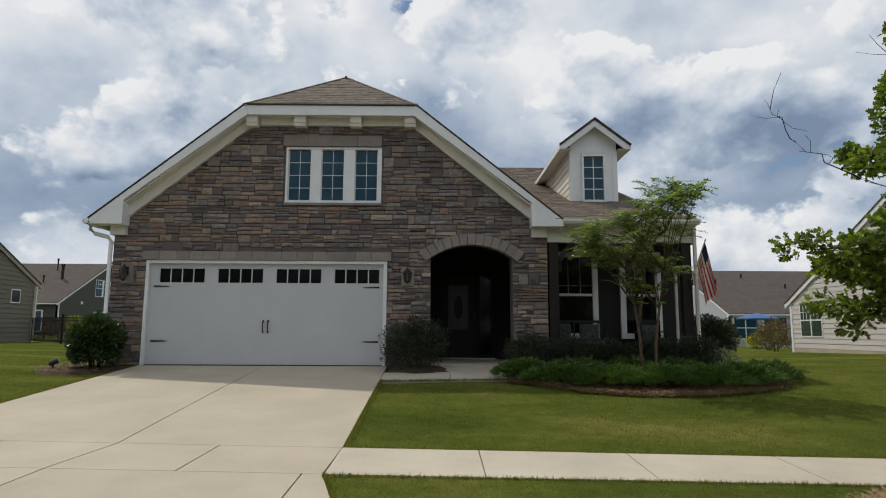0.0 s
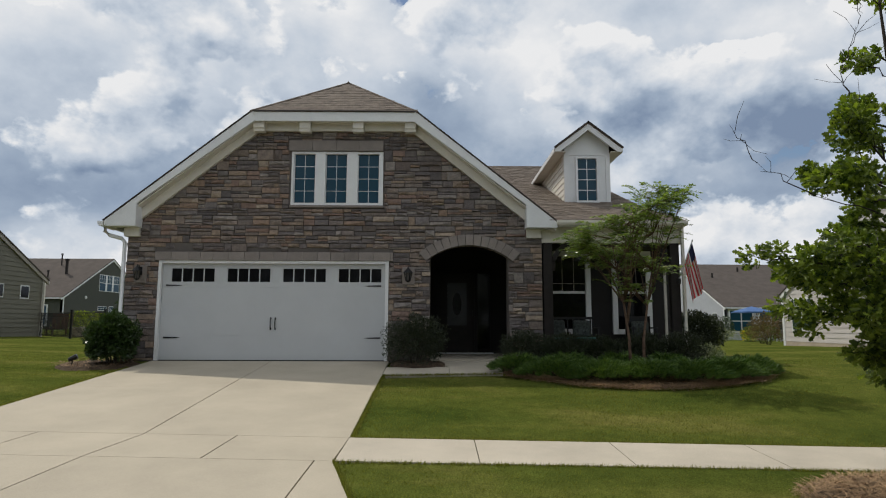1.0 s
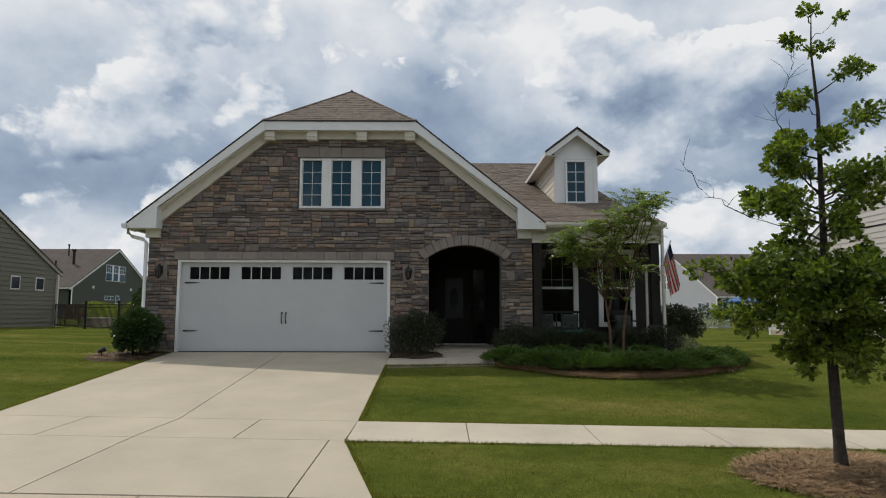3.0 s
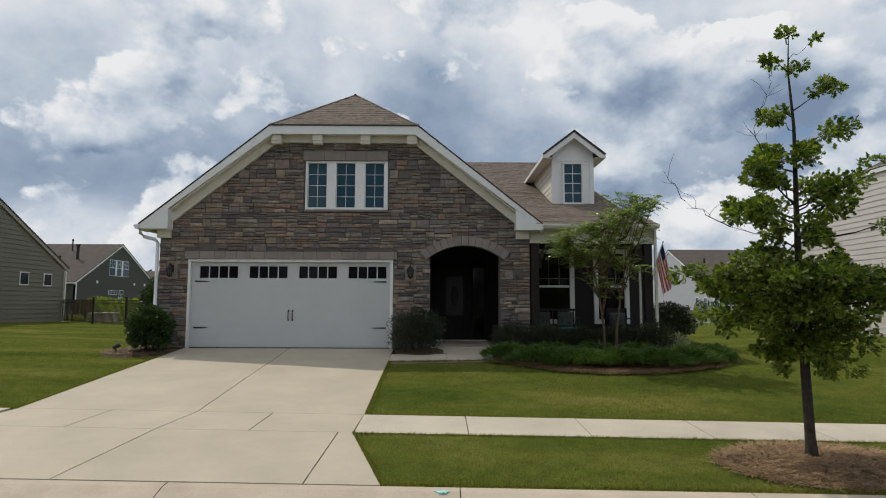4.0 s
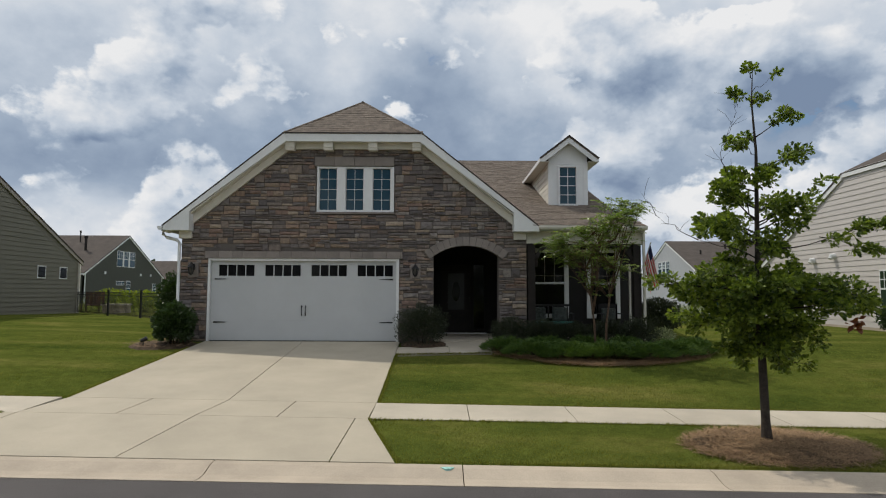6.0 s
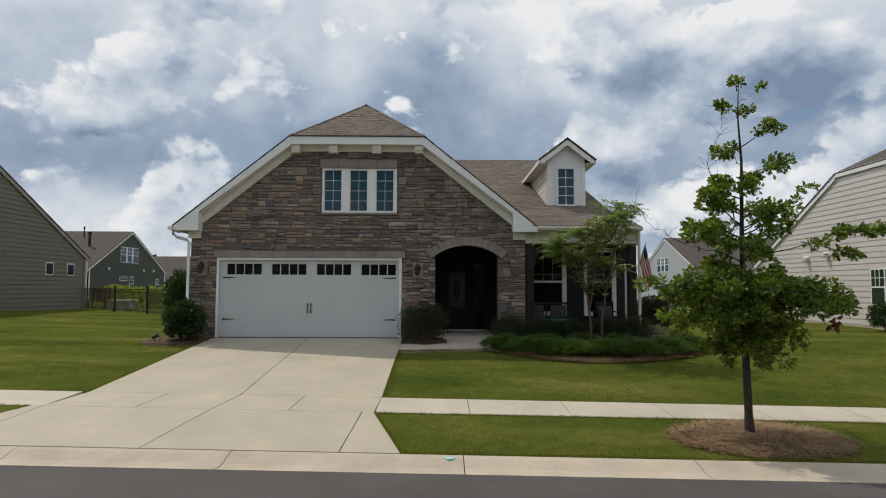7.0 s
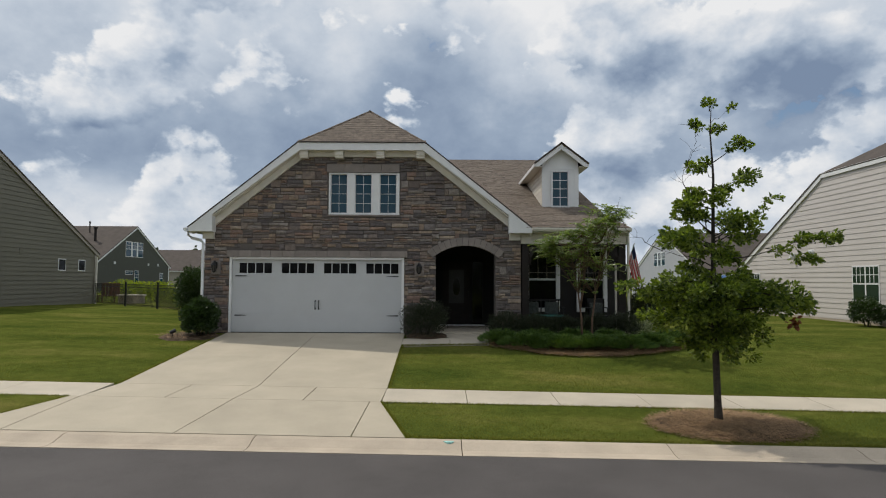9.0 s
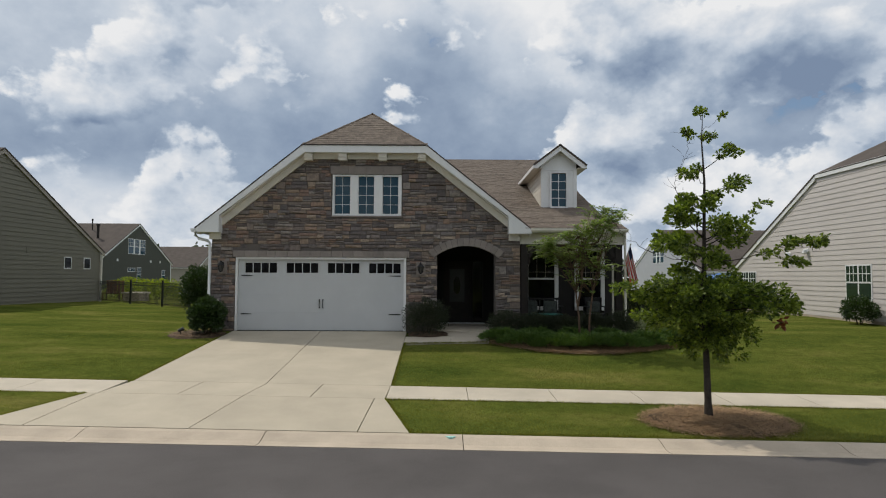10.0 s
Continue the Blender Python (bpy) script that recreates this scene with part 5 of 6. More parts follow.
    for pts, r in (([at(2.5), (bx - 0.9, by - 0.1, bz + 2.75), (bx - 1.45, by - 0.15, bz + 3.05), (bx - 1.72, by - 0.2, bz + 3.4)], 0.011),
                   ([at(3.0), (bx - 0.5, by - 0.1, bz + 3.7), (bx - 0.55, by - 0.1, bz + 4.05), (bx - 0.36, by - 0.1, bz + 4.45), (bx - 0.3, by - 0.1, bz + 4.75)], 0.011)):
        for p, q in zip(pts, pts[1:]):
            branch_out(g, leaves, rng, p, q, r, 0.01, 4, 0, 0.05, 0.02, bare=True)
            r *= 0.72
    part("trunk", g, BARK, t, "dark furrowed bark", smooth=True)
    part("crown", leaves, OAKLEAF, t)
    red = Geo()
    for _ in range(3):
        spread(red, rng, (bx + 1.12 + rng.uniform(-0.08, 0.1), by - 0.3, bz + 1.6 + rng.uniform(-0.1, 0.12)), (0, 0, -1), 9, 0.1, 0.05, 0.1)
    part("dry_leaves", red, REDLEAF, t, "a few reddish dry leaves")


street_tree()


def myrtle():
    x, y = 4.0, 10.1
    z = ground_z(x, y)
    rng = random.Random(5)
    t = thing("crape_myrtle", (x, y, z), "slim multi-stem tree with peeling tan bark and feathery leaves", "tree")
    g, lv = Geo(), Geo()
    stems = [[(x, y, z - 0.05), (x - 0.02, y, z + 0.7), (x - 0.10, y, z + 1.35), (x - 0.22, y, z + 2.0), (x - 0.3, y, z + 2.6)],
             [(x + 0.24, y, z - 0.05), (x + 0.26, y + 0.02, z + 0.7), (x + 0.34, y, z + 1.3), (x + 0.46, y, z + 2.0), (x + 0.5, y, z + 2.7)],
             [(x - 0.05, y, z + 1.0), (x + 0.08, y + 0.1, z + 1.6), (x + 0.1, y + 0.1, z + 2.4)]]
    for s in stems:
        g.tube(s, [0.032, 0.026, 0.020, 0.013, 0.006][:len(s)], 7)
    tips = [Vector(p) for s in stems for p in s[2:]]
    for k in range(92):
        a = k * 2.4
        p = tips[k % len(tips)]
        v = 1 - 2 * ((k * 0.618) % 1)
        flat = math.sqrt(max(0.0, 1 - v * v)) * rng.uniform(0.7, 1.08)
        q = Vector((x + 0.3 + math.cos(a) * flat * 1.42, y + math.sin(a) * flat * 1.05, z + 2.68 + v * 0.9 + 0.12 * math.cos(a) * flat))
        if v < -0.5 and rng.random() < 0.55:
            continue
        mid = p.lerp(q, 0.55) + Vector((0, 0, 0.1))
        g.tube([p, mid, q], [0.012, 0.007, 0.002], 4)
        for _ in range(8):
            b = p.lerp(mid, rng.random()) if rng.random() < 0.25 else mid.lerp(q, rng.random())
            d = ((q - p).normalized() * 0.8 + rand_dir(rng) * 0.8).normalized()
            d.z = d.z * 0.45 + 0.08
            ln = rng.uniform(0.22, 0.5)
            side = d.cross(Vector((0, 0, 1))).normalized()
            e = b + d * ln
            g.tube([b, b.lerp(e, 0.5) + Vector((0, 0, 0.03)), e - Vector((0, 0, 0.06))], [0.003, 0.0025, 0.001], 3)
            m = int(ln / 0.035)
            for j in range(m):
                f = (j + 1) / m
                c = b.lerp(e, f) + Vector((0, 0, 0.06 * math.sin(f * 3.1) * 0.5 - 0.06 * f * f))
                for s in (-1, 1):
                    u = (side * s + d * 0.5 + rand_dir(rng) * 0.25).normalized()
                    w = u.cross(Vector((rng.uniform(-0.7, 0.7), rng.uniform(-1.1, 0.5), 1))).normalized()
                    lv.leaf(c, u, w, rng.uniform(0.06, 0.09), rng.uniform(0.028, 0.04))
    part("trunk", g, MYRTLEBARK, t, "peeling tan bark", smooth=True)
    part("crown", lv, MYRTLELEAF, t)


myrtle()


def bed_front(x):
    """Front edge of the planting bed along the porch."""
    knots = [(1.5, 10.2), (2.0, 9.75), (2.8, 9.2), (3.6, 9.0), (4.6, 9.05), (5.6, 9.4), (6.4, 9.85), (6.8, 10.35), (7.3, 10.9)]
    return lerp(knots, x) + 0.07 * noise.noise(Vector((x * 2.3, 4.0, 0))) + 0.03 * noise.noise(Vector((x * 8, 1.0, 0)))


def build_beds():
    g = Geo()
    n = 30
    xs = [1.62 + (7.2 - 1.62) * i / n for i in range(n + 1)]
    rows = 8
    vs = []
    for x in xs:
        y0, y1 = bed_front(x), 11.7 if x < 5.8 else max(bed_front(x) + 0.02, 11.7 - (x - 5.8) * 0.7)
        for j in range(rows + 1):
            y = y0 + (y1 - y0) * j / rows
            lift = -0.015 if j == 0 else 0.006 if j == 1 else 0.03 + 0.02 * noise.noise(Vector((x * 5, y * 5, 2)))
            vs.append((x, y, ground_z(x, y) + lift))
    w = rows + 1
    g.add(vs, [(i * w + j, (i + 1) * w + j, (i + 1) * w + j + 1, i * w + j + 1) for i in range(n) for j in range(rows)])
    solo("planting_bed", g, STRAW, "planting bed covered in brown pine straw", "planting bed", kind="structure", smooth=True)
    for cx, cy, rx, ry in ((-0.02, 11.25, 0.58, 0.5), (-6.5, 11.05, 0.8, 0.62), (4.90, 4.08, 1.22, 0.70)):
        g = Geo()
        ring = [(cx, cy, ground_z(cx, cy) + 0.07)]
        m = 48
        for r in (0.5, 0.85, 1.0):
            for k in range(m):
                a = 6.2832 * k / m
                rr = r * (1 + 0.05 * math.sin(3 * a + cx) + 0.07 * noise.noise(Vector((math.cos(a) * 3, math.sin(a) * 3, cx))))
                px, py = cx + rx * rr * math.cos(a), cy + ry * rr * math.sin(a)
                ring.append((px, py, ground_z(px, py) + {0.5: 0.06, 0.85: 0.035, 1.0: -0.012}[r] + 0.012 * noise.noise(Vector((px * 9, py * 9, 1)))))
        fs = [(0, 1 + k, 1 + (k + 1) % m) for k in range(m)]
        for q in range(2):
            fs += [(1 + q * m + k, 1 + (q + 1) * m + k, 1 + (q + 1) * m + (k + 1) % m, 1 + q * m + (k + 1) % m) for k in range(m)]
        g.add(ring, fs)
        solo("mulch_ring", g, STRAW, "ring of brown pine straw mulch", "mulch", kind="structure", smooth=True)
    rng = random.Random(8)
    g = Geo()

    def needle(x, y, z):
        a = rng.uniform(0, 6.283)
        d = Vector((math.cos(a), math.sin(a), rng.uniform(-0.15, 0.35))).normalized()
        s = d.cross(Vector((0, 0, 1))).normalized()
        p = Vector((x, y, z))
        L = rng.uniform(0.06, 0.16)
        g.add([p - s * 0.004, p + s * 0.004, p + d * L + s * 0.003, p + d * L - s * 0.003], [(0, 1, 2, 3)])

    for _ in range(14000):
        a, r = rng.uniform(0, 6.283), rng.random() ** 0.5 * 1.04
        x, y = 4.90 + 1.22 * r * math.cos(a), 4.08 + 0.70 * r * math.sin(a)
        needle(x, y, ground_z(x, y) + 0.065 * (1 - r * r * 0.85) + 0.01)
    for _ in range(15000):
        x = rng.uniform(1.65, 7.1)
        y = bed_front(x) + rng.random() ** 2 * 0.9 - 0.14 * rng.random() ** 2
        needle(x, y, ground_z(x, y) + 0.03)
    for _ in range(900):
        a, r = rng.uniform(0, 6.283), rng.random() ** 0.5
        x, y = -6.5 + 0.8 * r * math.cos(a), 11.05 + 0.62 * r * math.sin(a)
        needle(x, y, ground_z(x, y) + 0.06)
    solo("pine_straw", g, NEEDLE, "loose dry pine needles on the beds", "pine straw", kind="stuff")


build_beds()


def build_junipers():
    rng = random.Random(12)
    spots = [(1.95, 10.35, 0.55), (2.6, 9.95, 0.75), (3.4, 9.75, 0.8), (4.2, 9.75, 0.8), (5.0, 9.8, 0.78), (5.75, 10.05, 0.7), (6.3, 10.3, 0.55), (2.9, 10.45, 0.6), (3.9, 10.5, 0.5), (4.8, 10.5, 0.5)]
    for x, y, r in spots:
        z = ground_z(x, y)
        t = thing("juniper", (x, y, z), "low spreading juniper with feathery bright green sprays", "shrub", group="junipers in the bed")
        g, st = Geo(), Geo()
        for k in range(int(820 * r / 0.6)):
            a = rng.uniform(0, 6.283)
            q = rng.random() ** 0.6
            p = Vector((x + math.cos(a) * r * q, y + math.sin(a) * r * 0.62 * q, z + 0.06 + 0.25 * (1 - q * q) * rng.uniform(0.5, 1.1) + 0.05 * noise.noise(Vector((x + a, y, q * 3)))))
            d = Vector((math.cos(a) * 0.9, math.sin(a) * 0.9, rng.uniform(0.15, 0.75))).normalized()
            for _ in range(6):
                u = (d + rand_dir(rng) * 0.45).normalized()
                s = u.cross(rand_dir(rng))
                if s.length > 0.1:
                    g.leaf(p + d * rng.uniform(-0.03, 0.06), u, s.normalized(), rng.uniform(0.07, 0.13), rng.uniform(0.010, 0.018))
        for k in range(9):
            a = k * 0.7
            st.tube([(x, y, z), (x + math.cos(a) * r * 0.5, y + math.sin(a) * r * 0.32, z + 0.12), (x + math.cos(a) * r * 0.9, y + math.sin(a) * r * 0.56, z + 0.15)], [0.012, 0.008, 0.003], 4)
        part("stem", st, BARK, t)
        part("spray", g, JUNIPER, t)


build_junipers()


def in_lawn(x, y):
    if y < 3.3 or 4.92 < y < 5.99:
        return False
    if -5.7 < x < -0.63 and y > 4.9:
        return False
    if y <= 4.93 and -5.97 - 0.85 * (4.93 - y) / 1.65 < x < -0.69 + 0.54 * (4.93 - y) / 1.65:
        return False
    if ((x - 4.90) / 1.17) ** 2 + ((y - 4.08) / 0.66) ** 2 < 1:
        return False
    if 1.5 < x < 7.3 and y > bed_front(x) or -0.7 < x <= 1.6 and y > 10.05:
        return False
    if ((x + 6.5) / 0.8) ** 2 + ((y - 11.05) / 0.62) ** 2 < 1 or x > -6.4 and x < 5.8 and y > 11.4:
        return False
    return True


def build_grass():
    rng = random.Random(3)
    g = Geo()

    def tuft(x, y, n, h):
        z = ground_z(x, y) - 0.005
        for _ in range(n):
            a = rng.uniform(0, 6.283)
            lean = rng.uniform(0.1, 0.8)
            d = Vector((math.cos(a) * lean, math.sin(a) * lean, 1)).normalized()
            s = Vector((-math.sin(a + 0.6), math.cos(a + 0.6), 0))
            p = Vector((x + rng.uniform(-0.02, 0.02), y + rng.uniform(-0.02, 0.02), z))
            L = h * rng.uniform(0.6, 1.3)
            g.add([p - s * 0.004, p + s * 0.004, p + d * L], [(0, 1, 2)])

    for _ in range(78000):
        x, y = rng.uniform(-13.0, 13.0), 3.3 + 12.0 * rng.random() ** 1.6
        far = max(0.0, (abs(x) - 7.0) / 6.0, (y - 9.0) / 6.0)
        if in_lawn(x, y) and rng.random() > far and not (y > 13 and abs(x) < 6):
            tuft(x, y, 2, 0.028)
    # ragged fringes along the pavements
    edges = [((-0.64, 6.0), (9.5, 6.0)), ((-0.66, 4.9), (9.5, 4.9)), ((-0.16, 3.31), (9.5, 3.31)), ((-0.62, 6.0), (-0.62, 10.0)), ((-5.71, 6.0), (-5.71, 10.8)), ((-9, 6.0), (-5.75, 6.0)), ((-9, 4.9), (-6.0, 4.9)), ((-6.0, 4.9), (-6.82, 3.31)), ((-0.66, 4.93), (-0.13, 3.3)), ((-0.64, 10.02), (1.6, 10.25))]
    for i in range(1500):
        x = rng.uniform(1.6, 7.2)
        tuft(x, bed_front(x) - abs(rng.gauss(0, 0.05)), 3, 0.05)
        a = rng.uniform(0, 6.283)
        k = rng.uniform(0.94, 1.06)
        tuft(4.90 + 1.22 * k * math.cos(a), 4.08 + 0.70 * k * math.sin(a), 3, 0.045)
    for a, b in edges:
        L = math.dist(a, b)
        for _ in range(int(L * 170)):
            t = rng.random()
            tuft(a[0] + (b[0] - a[0]) * t + rng.uniform(-0.012, 0.02), a[1] + (b[1] - a[1]) * t + rng.uniform(-0.012, 0.02), 3, 0.045)
    solo("grass", g, BLADE, "short mown green grass blades", "grass", kind="stuff")


build_grass()


def build_woods():
    for y0, x0, x1, hgt, n, seed, word in ((150, -190, 190, 10.5, 9000, 5, "distant dark green woods on the horizon"), (-30, -70, 70, 10.0, 6000, 6, "row of green trees across the street")):
        rng = random.Random(seed)
        g = Geo()
        for _ in range(n):
            x = rng.uniform(x0, x1)
            top = hgt * (0.75 + 0.35 * noise.noise(Vector((x * 0.07, y0, 0))) + 0.2 * noise.noise(Vector((x * 0.3, y0, 3))))
            z = ground_z(x, y0) + top * rng.random() ** 0.7
            p = Vector((x, y0 + rng.uniform(-4, 4), z))
            u = rand_dir(rng)
            s = u.cross(rand_dir(rng))
            if s.length > 0.1:
                g.leaf(p, u, s.normalized(), rng.uniform(0.9, 1.8), rng.uniform(0.6, 1.2))
        solo("woods", g, WOODS, word, "woods", kind="stuff")


build_woods()

# ---- fence, flag, porch and garden things ----


def build_fence():
    f = thing("fence", (-14, 24, 0), "black metal picket fence across the side yard", "fence")
    pts = [(-18.8, 28.25), (-15.65, 25.5), (-13.05, 23.4), (-10.9, 21.3), (-8.4, 19.3), (-6.4, 17.7)]
    for x, y in pts:
        z = ground_z(x, y)
        p = part("post", Geo().box(x - 0.04, x + 0.04, y - 0.04, y + 0.04, z - 0.1, z + 1.22), BLACK, f)
        part("post_cap", Geo().box(x - 0.055, x + 0.055, y - 0.055, y + 0.055, z + 1.22, z + 1.26), BLACK, p)
    for a, b in zip(pts, pts[1:]):
        A, B = Vector(gz(*a)), Vector(gz(*b))
        for h in (0.12, 0.98, 1.12):
            part("rail", Geo().tube([A + Vector((0, 0, h)), B + Vector((0, 0, h))], 0.018, 4), BLACK, f)
        L = (B - A).length
        k = int(L / 0.115)
        for i in range(1, k):
            p = A.lerp(B, i / k)
            part("picket", Geo().box(p.x - 0.009, p.x + 0.009, p.y - 0.009, p.y + 0.009, p.z + 0.04, p.z + 1.13), BLACK, f)


build_fence()


def build_patio():
    b = thing("garden_bench", gz(-19.15, 30.6), "brown wooden garden chair behind the fence", "bench")
    x, y, z = gz(-19.15, 30.6)
    for k in range(5):
        part("slat", Geo().box(x - 0.53 + 0.22 * k, x - 0.35 + 0.22 * k, y, y + 0.04, z + 0.35, z + 1.15), WOODB, b)
    part("seat", Geo().box(x - 0.53, x + 0.53, y - 0.5, y, z + 0.38, z + 0.43), WOODB, b)
    for dx in (-0.52, 0.46):
        for dy in (-0.48, -0.04):
            part("leg", Geo().box(x + dx, x + dx + 0.06, y + dy, y + dy + 0.06, z, z + 0.38), WOODB, b)
    x, y, z = gz(-17.7, 30.2)
    s = thing("fire_pit", (x, y, z), "low pale stone fire pit behind the fence", "fire pit")
    part("ring", Geo().tube([(x, y, z), (x, y, z + 0.42)], 0.7, 14), KERB, s)
    part("cap_stone", Geo().tube([(x, y, z + 0.42), (x, y, z + 0.5)], 0.78, 14), WALKC, s)
    x, y, z = gz(20.9, 38.5)
    u = thing("patio_umbrella", (x, y, z), "open blue canvas patio umbrella", "umbrella")
    part("pole", Geo().tube([(x, y, z), (x, y, z + 2.25)], 0.025, 6), BLACK, u)
    part("base", Geo().tube([(x, y, z), (x, y, z + 0.08)], 0.28, 10), BLACK, u)
    part("canopy", Geo().tube([(x, y, z + 1.86), (x, y, z + 1.93), (x, y, z + 2.12), (x, y, z + 2.28)], [1.3, 1.28, 0.65, 0.03], 8), CANVAS, u, "blue canvas canopy")
    x, y, z = gz(22.0, 38.0)
    t = thing("patio_table", (x, y, z), "small pale patio table", "table")
    part("tabletop", Geo().tube([(x, y, z + 0.7), (x, y, z + 0.74)], 0.55, 12), WHITE, t)
    for k in range(4):
        a = k * 1.571 + 0.7
        part("leg", Geo().tube([(x + 0.4 * math.cos(a), y + 0.4 * math.sin(a), z), (x + 0.3 * math.cos(a), y + 0.3 * math.sin(a), z + 0.7)], 0.02, 5), WHITE, t)


build_patio()


def build_flag():
    f = thing("flag", (5.62, 11.6, 1.75), "striped red and white flag hanging from a slanted porch pole", "flag")
    a, b = Vector((5.58, 11.68, 1.72)), Vector((5.68, 11.12, 2.52))
    part("pole", Geo().tube([a, b], 0.012, 6), WHITE, f)
    part("finial", Geo().tube([b, b + Vector((0.004, -0.02, 0.03))], [0.02, 0.012], 8), WHITE, f)
    part("bracket", Geo().box(5.55, 5.61, 11.62, 11.7, 1.66, 1.78), BLACK, f)
    p0 = a.lerp(b, 0.45)
    p1 = a.lerp(b, 0.97)
    n, m = 13, 14

    def cloth(v, u):
        top = p0.lerp(p1, v)
        drop = Vector((0.15, -0.02, -0.9)) * u
        fold = 0.055 * math.sin(v * 9 + u * 2.2) * (0.25 + 0.75 * u)
        gather = Vector((5.72, 11.36, 0)) - Vector((top.x, top.y, 0))
        return top + drop + Vector((fold * 0.8, fold * 0.6, 0)) + gather * 0.35 * u + Vector((0.17 * (v - 0.5) * u, 0, 0.12 * (0.5 - v) * u))

    for i in range(n):
        for k0, k1, mt in ((0, 4, NAVY if i >= 8 else None), (4, m, None)):
            g = Geo()
            vs = []
            for k in range(k0, k1 + 1):
                for v in (i / n, (i + 1) / n):
                    c = cloth(v, k / m)
                    vs += [c, c + Vector((0.004, 0.004, 0))]
            q = k1 - k0
            fs = []
            for k in range(q):
                o = 4 * k
                fs += [(o, o + 2, o + 6, o + 4), (o + 1, o + 5, o + 7, o + 3), (o, o + 4, o + 5, o + 1), (o + 2, o + 3, o + 7, o + 6)]
            part("stripe" if mt is None else "canton_strip", g.add(vs, fs), mt or (RED if i % 2 == 0 else FLAGWHITE), f)


build_flag()


def build_porch_things():
    x, y, z = 3.35, 12.35, 0.08
    b = thing("porch_bench", (x, y, z), "dark metal porch bench with patterned cushions", "bench")
    for dx in (-0.6, 0.56):
        for dy in (-0.3, 0.2):
            part("leg", Geo().box(x + dx, x + dx + 0.04, y + dy, y + dy + 0.04, z, z + (0.9 if dy > 0 else 0.62)), BLACK, b)
        part("armrest", Geo().box(x + dx - 0.01, x + dx + 0.05, y - 0.32, y + 0.24, z + 0.62, z + 0.65), BLACK, b)
    part("seat", Geo().box(x - 0.6, x + 0.6, y - 0.3, y + 0.2, z + 0.38, z + 0.42), TEAL, b, "teal seat")
    part("backrest", Geo().box(x - 0.6, x + 0.6, y + 0.2, y + 0.23, z + 0.82, z + 0.88), BLACK, b)
    for k in range(9):
        part("slat", Geo().box(x - 0.54 + 0.13 * k, x - 0.51 + 0.13 * k, y + 0.2, y + 0.225, z + 0.42, z + 0.82), BLACK, b)
    for cx in (-0.3, 0.28):
        c = thing("cushion", (x + cx, y + 0.08, z + 0.43), "pale patterned throw cushion on the porch bench", "cushion", group="porch cushions")
        g = Geo().box(x + cx - 0.2, x + cx + 0.2, y + 0.02, y + 0.15, z + 0.425, z + 0.80)
        part("cover", g, CUSHION, c, bevel=0.05)
    x = 4.95
    c = thing("porch_chair", (x, y, z), "dark metal porch armchair", "chair")
    for dx in (-0.28, 0.24):
        for dy in (-0.28, 0.2):
            part("leg", Geo().box(x + dx, x + dx + 0.04, y + dy, y + dy + 0.04, z, z + (0.9 if dy > 0 else 0.62)), BLACK, c)
        part("armrest", Geo().box(x + dx - 0.01, x + dx + 0.05, y - 0.3, y + 0.24, z + 0.62, z + 0.65), BLACK, c)
    part("seat", Geo().box(x - 0.28, x + 0.28, y - 0.28, y + 0.2, z + 0.38, z + 0.42), BLACK, c)
    part("backrest", Geo().box(x - 0.28, x + 0.28, y + 0.2, y + 0.23, z + 0.45, z + 0.9), BLACK, c)
    k = thing("cushion", (x, y + 0.08, z + 0.43), "pale patterned throw cushion on the porch armchair", "cushion", group="porch cushions")
    part("cover", Geo().box(x - 0.2, x + 0.2, y + 0.02, y + 0.15, z + 0.425, z + 0.78), CUSHION, k, bevel=0.05)
    x, y, z = gz(-6.8, 10.75)
    s = thing("spotlight", (x, y, z), "small black garden spotlight on a stake", "lamp")
    part("stake", Geo().tube([(x, y, z - 0.05), (x, y, z + 0.17)], 0.014, 6), BLACK, s)
    part("head", Geo().tube([(x - 0.06, y - 0.02, z + 0.15), (x + 0.07, y + 0.03, z + 0.22)], [0.04, 0.055], 8), BLACK, s)
    part("lens", Geo().tube([(x + 0.07, y + 0.03, z + 0.22), (x + 0.076, y + 0.032, z + 0.223)], 0.046, 8), LAMPGLASS, s)


build_porch_things()

# ---- stonework ----


def voussoirs():
    a, b, s, t = ARCH
    h = (b - a) / 2
    r = (h * h + (t - s) ** 2) / (2 * (t - s))
    cx, cz = (a + b) / 2, t - r
    half = math.asin(h / r) + 0.09
    n = 13
    for k in range(n):
        u0 = math.pi / 2 + half - 2 * half * k / n - 0.004
        u1 = math.pi / 2 + half - 2 * half * (k + 1) / n + 0.004
        pts = [(cx + q * math.cos(u), cz + q * math.sin(u)) for q, u in ((r - 0.005, u0), (r + 0.225, u0), (r + 0.225, u1), (r - 0.005, u1))]
        part("arch_stone", Geo().prism(pts, "y", FY - 0.075, FY + 0.2), CAST, front_wall, bevel=0.0)


voussoirs()
x = -5.72
rngs = random.Random(2)
while x < -0.62:
    w = rngs.uniform(0.26, 0.36)
    w = min(w, -0.6 - x)
    part("lintel_stone", Geo().box(x + 0.004, x + w - 0.004, FY - 0.07, FY + 0.05, 2.135, 2.315), CAST, front_wall)
    x += w
x = -2.92
while x < -0.84:
    w = min(0.52, -0.82 - x)
    part("lintel_stone", Geo().box(x + 0.004, x + w - 0.004, FY - 0.065, FY + 0.05, 4.57, 4.80), CAST, front_wall)
    x += 0.52


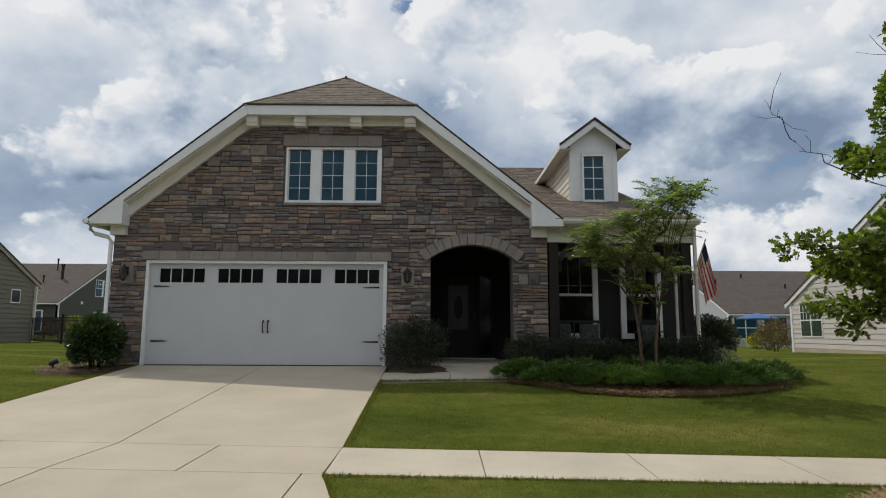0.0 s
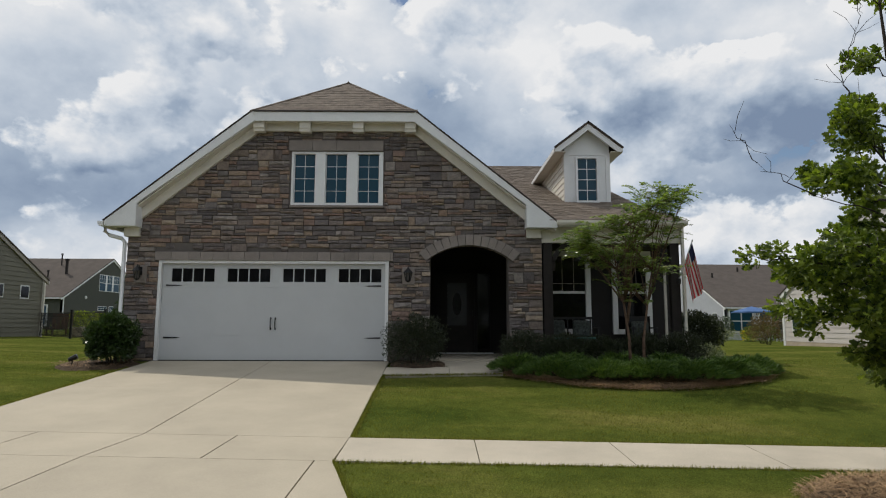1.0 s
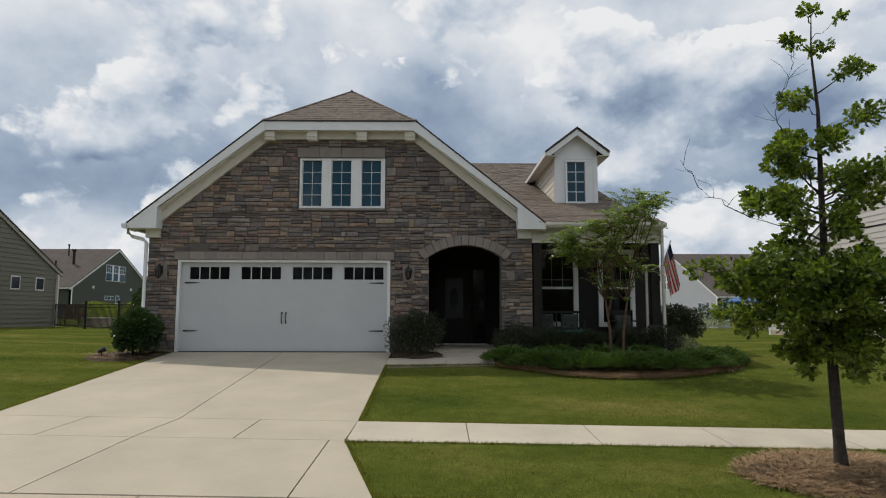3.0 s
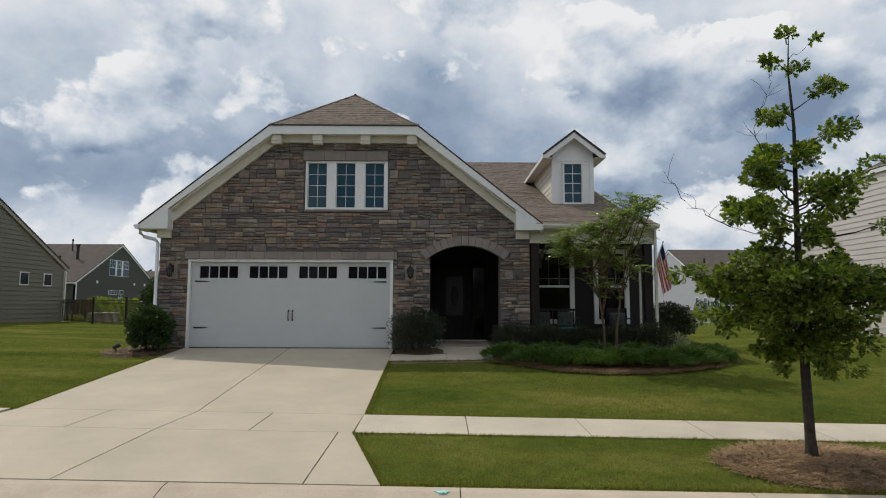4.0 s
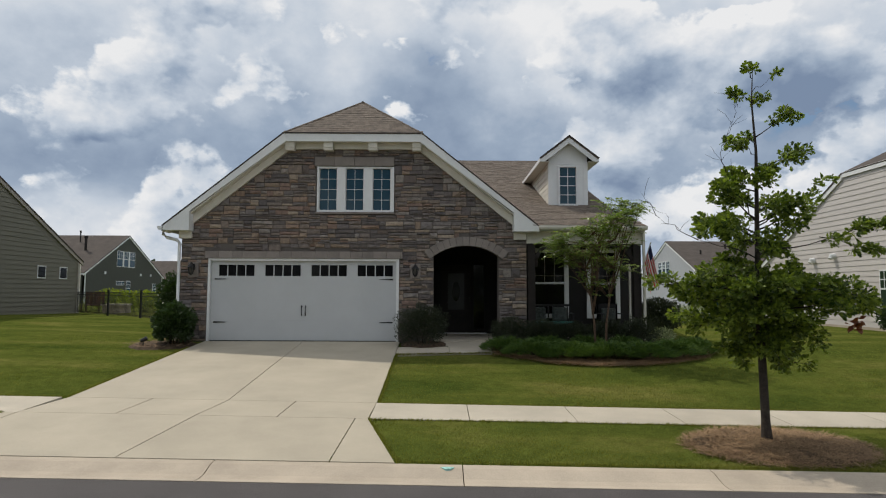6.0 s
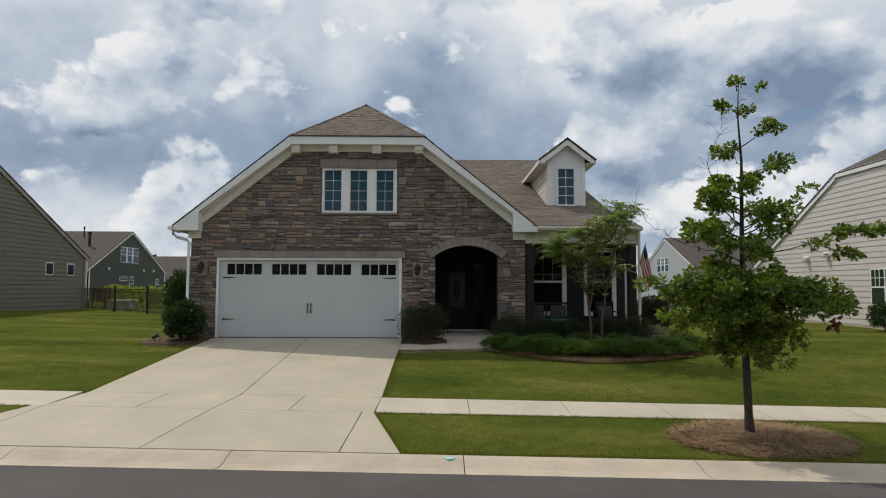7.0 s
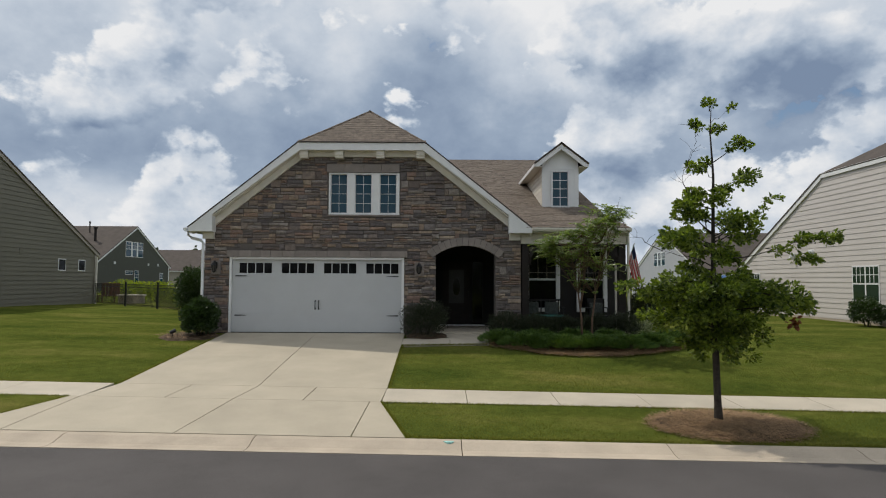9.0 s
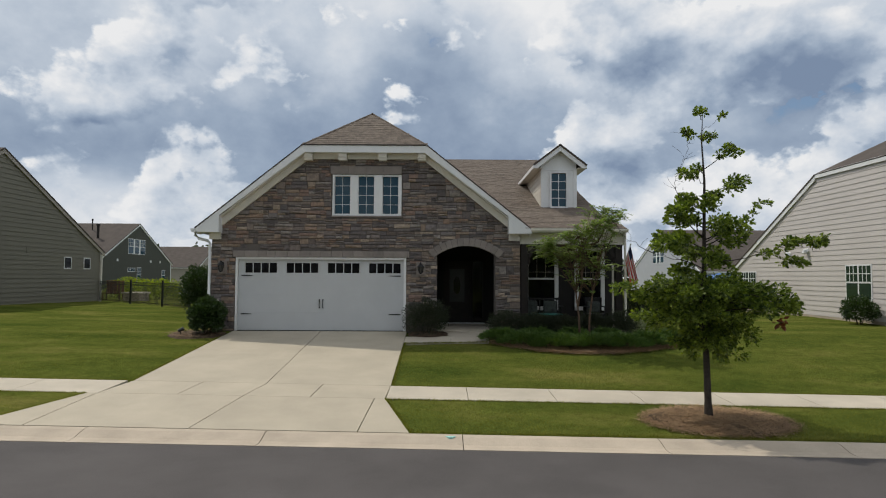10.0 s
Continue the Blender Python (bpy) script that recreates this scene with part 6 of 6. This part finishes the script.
def blocked(xa, xb, za, zb):
    """Whether a stone would cover an opening, a lintel or the arch ring."""
    for x0, x1, z0, z1 in ((-5.64, -0.69, -1, 2.13), (-5.72, -0.60, 2.13, 2.32), (-2.89, -0.82, 3.29, 4.57), (-2.92, -0.82, 4.56, 4.805)):
        if xa < x1 - 0.004 and xb > x0 + 0.004 and za < z1 - 0.004 and zb > z0 + 0.004:
            return True
    if za < 2.735 and xb > ARCH[0] - 0.11 and xa < ARCH[1] + 0.11:
        if xb > ARCH[0] and xa < ARCH[1] and za < 2.2:
            return True
        zt = max(arch_z(max(ARCH[0], min(ARCH[1], q))) for q in (xa, xb, (xa + xb) / 2)) + 0.2
        if zb > 2.17 and za < zt:
            return True
    return False


def stone_shape(rng):
    """A rough unit stone: bevelled, uneven face; 1 wide, 1 high, 1 deep."""
    j = lambda a: rng.uniform(-a, a)
    back = [(-0.5, 0.6, -0.5), (0.5, 0.6, -0.5), (0.5, 0.6, 0.5), (-0.5, 0.6, 0.5)]
    mid = [(-0.5 + abs(j(0.01)), -0.15, -0.5 + abs(j(0.05))), (0.5 - abs(j(0.01)), -0.15, -0.5 + abs(j(0.05))), (0.5 - abs(j(0.01)), -0.15, 0.5 - abs(j(0.05))), (-0.5 + abs(j(0.01)), -0.15, 0.5 - abs(j(0.05)))]
    face = [(a * (0.488 - abs(j(0.02))), -0.6 + j(0.34), b * (0.462 - abs(j(0.06)))) for a, b in ((-1, -1), (1, -1), (1, 1), (-1, 1))]
    c = [(j(0.2), -0.85 + j(0.25), j(0.15))]
    fs = []
    for o in (0, 4):
        fs += [(o + k, o + (k + 1) % 4, o + 4 + (k + 1) % 4, o + 4 + k) for k in range(4)]
    fs += [(8 + k, 8 + (k + 1) % 4, 12) for k in range(4)]
    return back + mid + face + c, fs


def build_stones():
    rng = random.Random(17)
    shapes = [stone_shape(rng) for _ in range(24)]
    meshes = []
    for v, f in shapes:
        meshes.append(fixed(Geo().add(v, f), "stone", STONE))
    near, rest = [], []
    def clear_runs(xa, xb, za, zb):
        if not blocked(xa, xb, za, zb):
            return [(xa, xb)]
        runs, run, q = [], None, xa
        while q < xb - 0.001:
            e = min(q + 0.02, xb)
            if not blocked(q, e, za, zb):
                run = (run[0], e) if run else (q, e)
            elif run:
                runs.append(run)
                run = None
            q = e
        return runs + ([run] if run else [])

    def lay(xa, xb, za, zb):
        for a, b in clear_runs(xa, xb, za, zb):
            if b - a > 0.03:
                (near if za < 2.2 and (a > -0.75 or b < -5.6) else rest).append((a, b, za, zb))

    z = 0.0
    while z < 5.03:
        H = rng.uniform(0.13, 0.27)
        x0, x1 = xl(z + H) - 0.05 if z > 2.9 else -6.35, xr(z + H) + 0.05 if z > 2.9 else 2.63
        x = x0
        while x < x1 - 0.03:
            w = rng.uniform(0.14, 0.56)
            if x1 - (x + w) < 0.16:
                w = x1 - x
            kind = rng.random()
            if kind < 0.10:
                cuts = [0, 1]
            elif kind < 0.68:
                cuts = [0, rng.uniform(0.34, 0.66), 1]
            else:
                cuts = [0, rng.uniform(0.24, 0.4), rng.uniform(0.58, 0.76), 1]
            for ca, cb in zip(cuts, cuts[1:]):
                za, zb = z + H * ca + rng.uniform(0, 0.004), z + H * cb - rng.uniform(0, 0.004)
                if w > 0.34 and rng.random() < 0.45 or len(cuts) == 2 and w > 0.36:
                    m = x + w * rng.uniform(0.3, 0.7)
                    lay(x, m, za, zb)
                    lay(m, x + w, za, zb)
                else:
                    lay(x, x + w, za, zb)
            x += w
        z += H
    rng.shuffle(near)
    keep, more = near[:300], near[300:]
    g = Geo()
    for k, (a, b, za, zb) in enumerate(keep):
        ob = new("stone", meshes[k % len(meshes)])
        ob.parent = front_wall
        ob.location = ((a + b) / 2, FY + 0.0, (za + zb) / 2)
        ob.scale = (b - a - 0.003, rng.uniform(0.025, 0.07), zb - za - 0.002)
    for a, b, za, zb in rest + more:
        v, f = shapes[rng.randrange(len(shapes))]
        sy = rng.uniform(0.025, 0.07)
        g.add([((a + b) / 2 + p[0] * (b - a - 0.004), FY + p[1] * sy, (za + zb) / 2 + p[2] * (zb - za - 0.004)) for p in v], f)
    ob = part("stone_course", g, STONE_J, front_wall, "joined ledge stone courses")
    tagged(ob, kind="stuff")


build_stones()
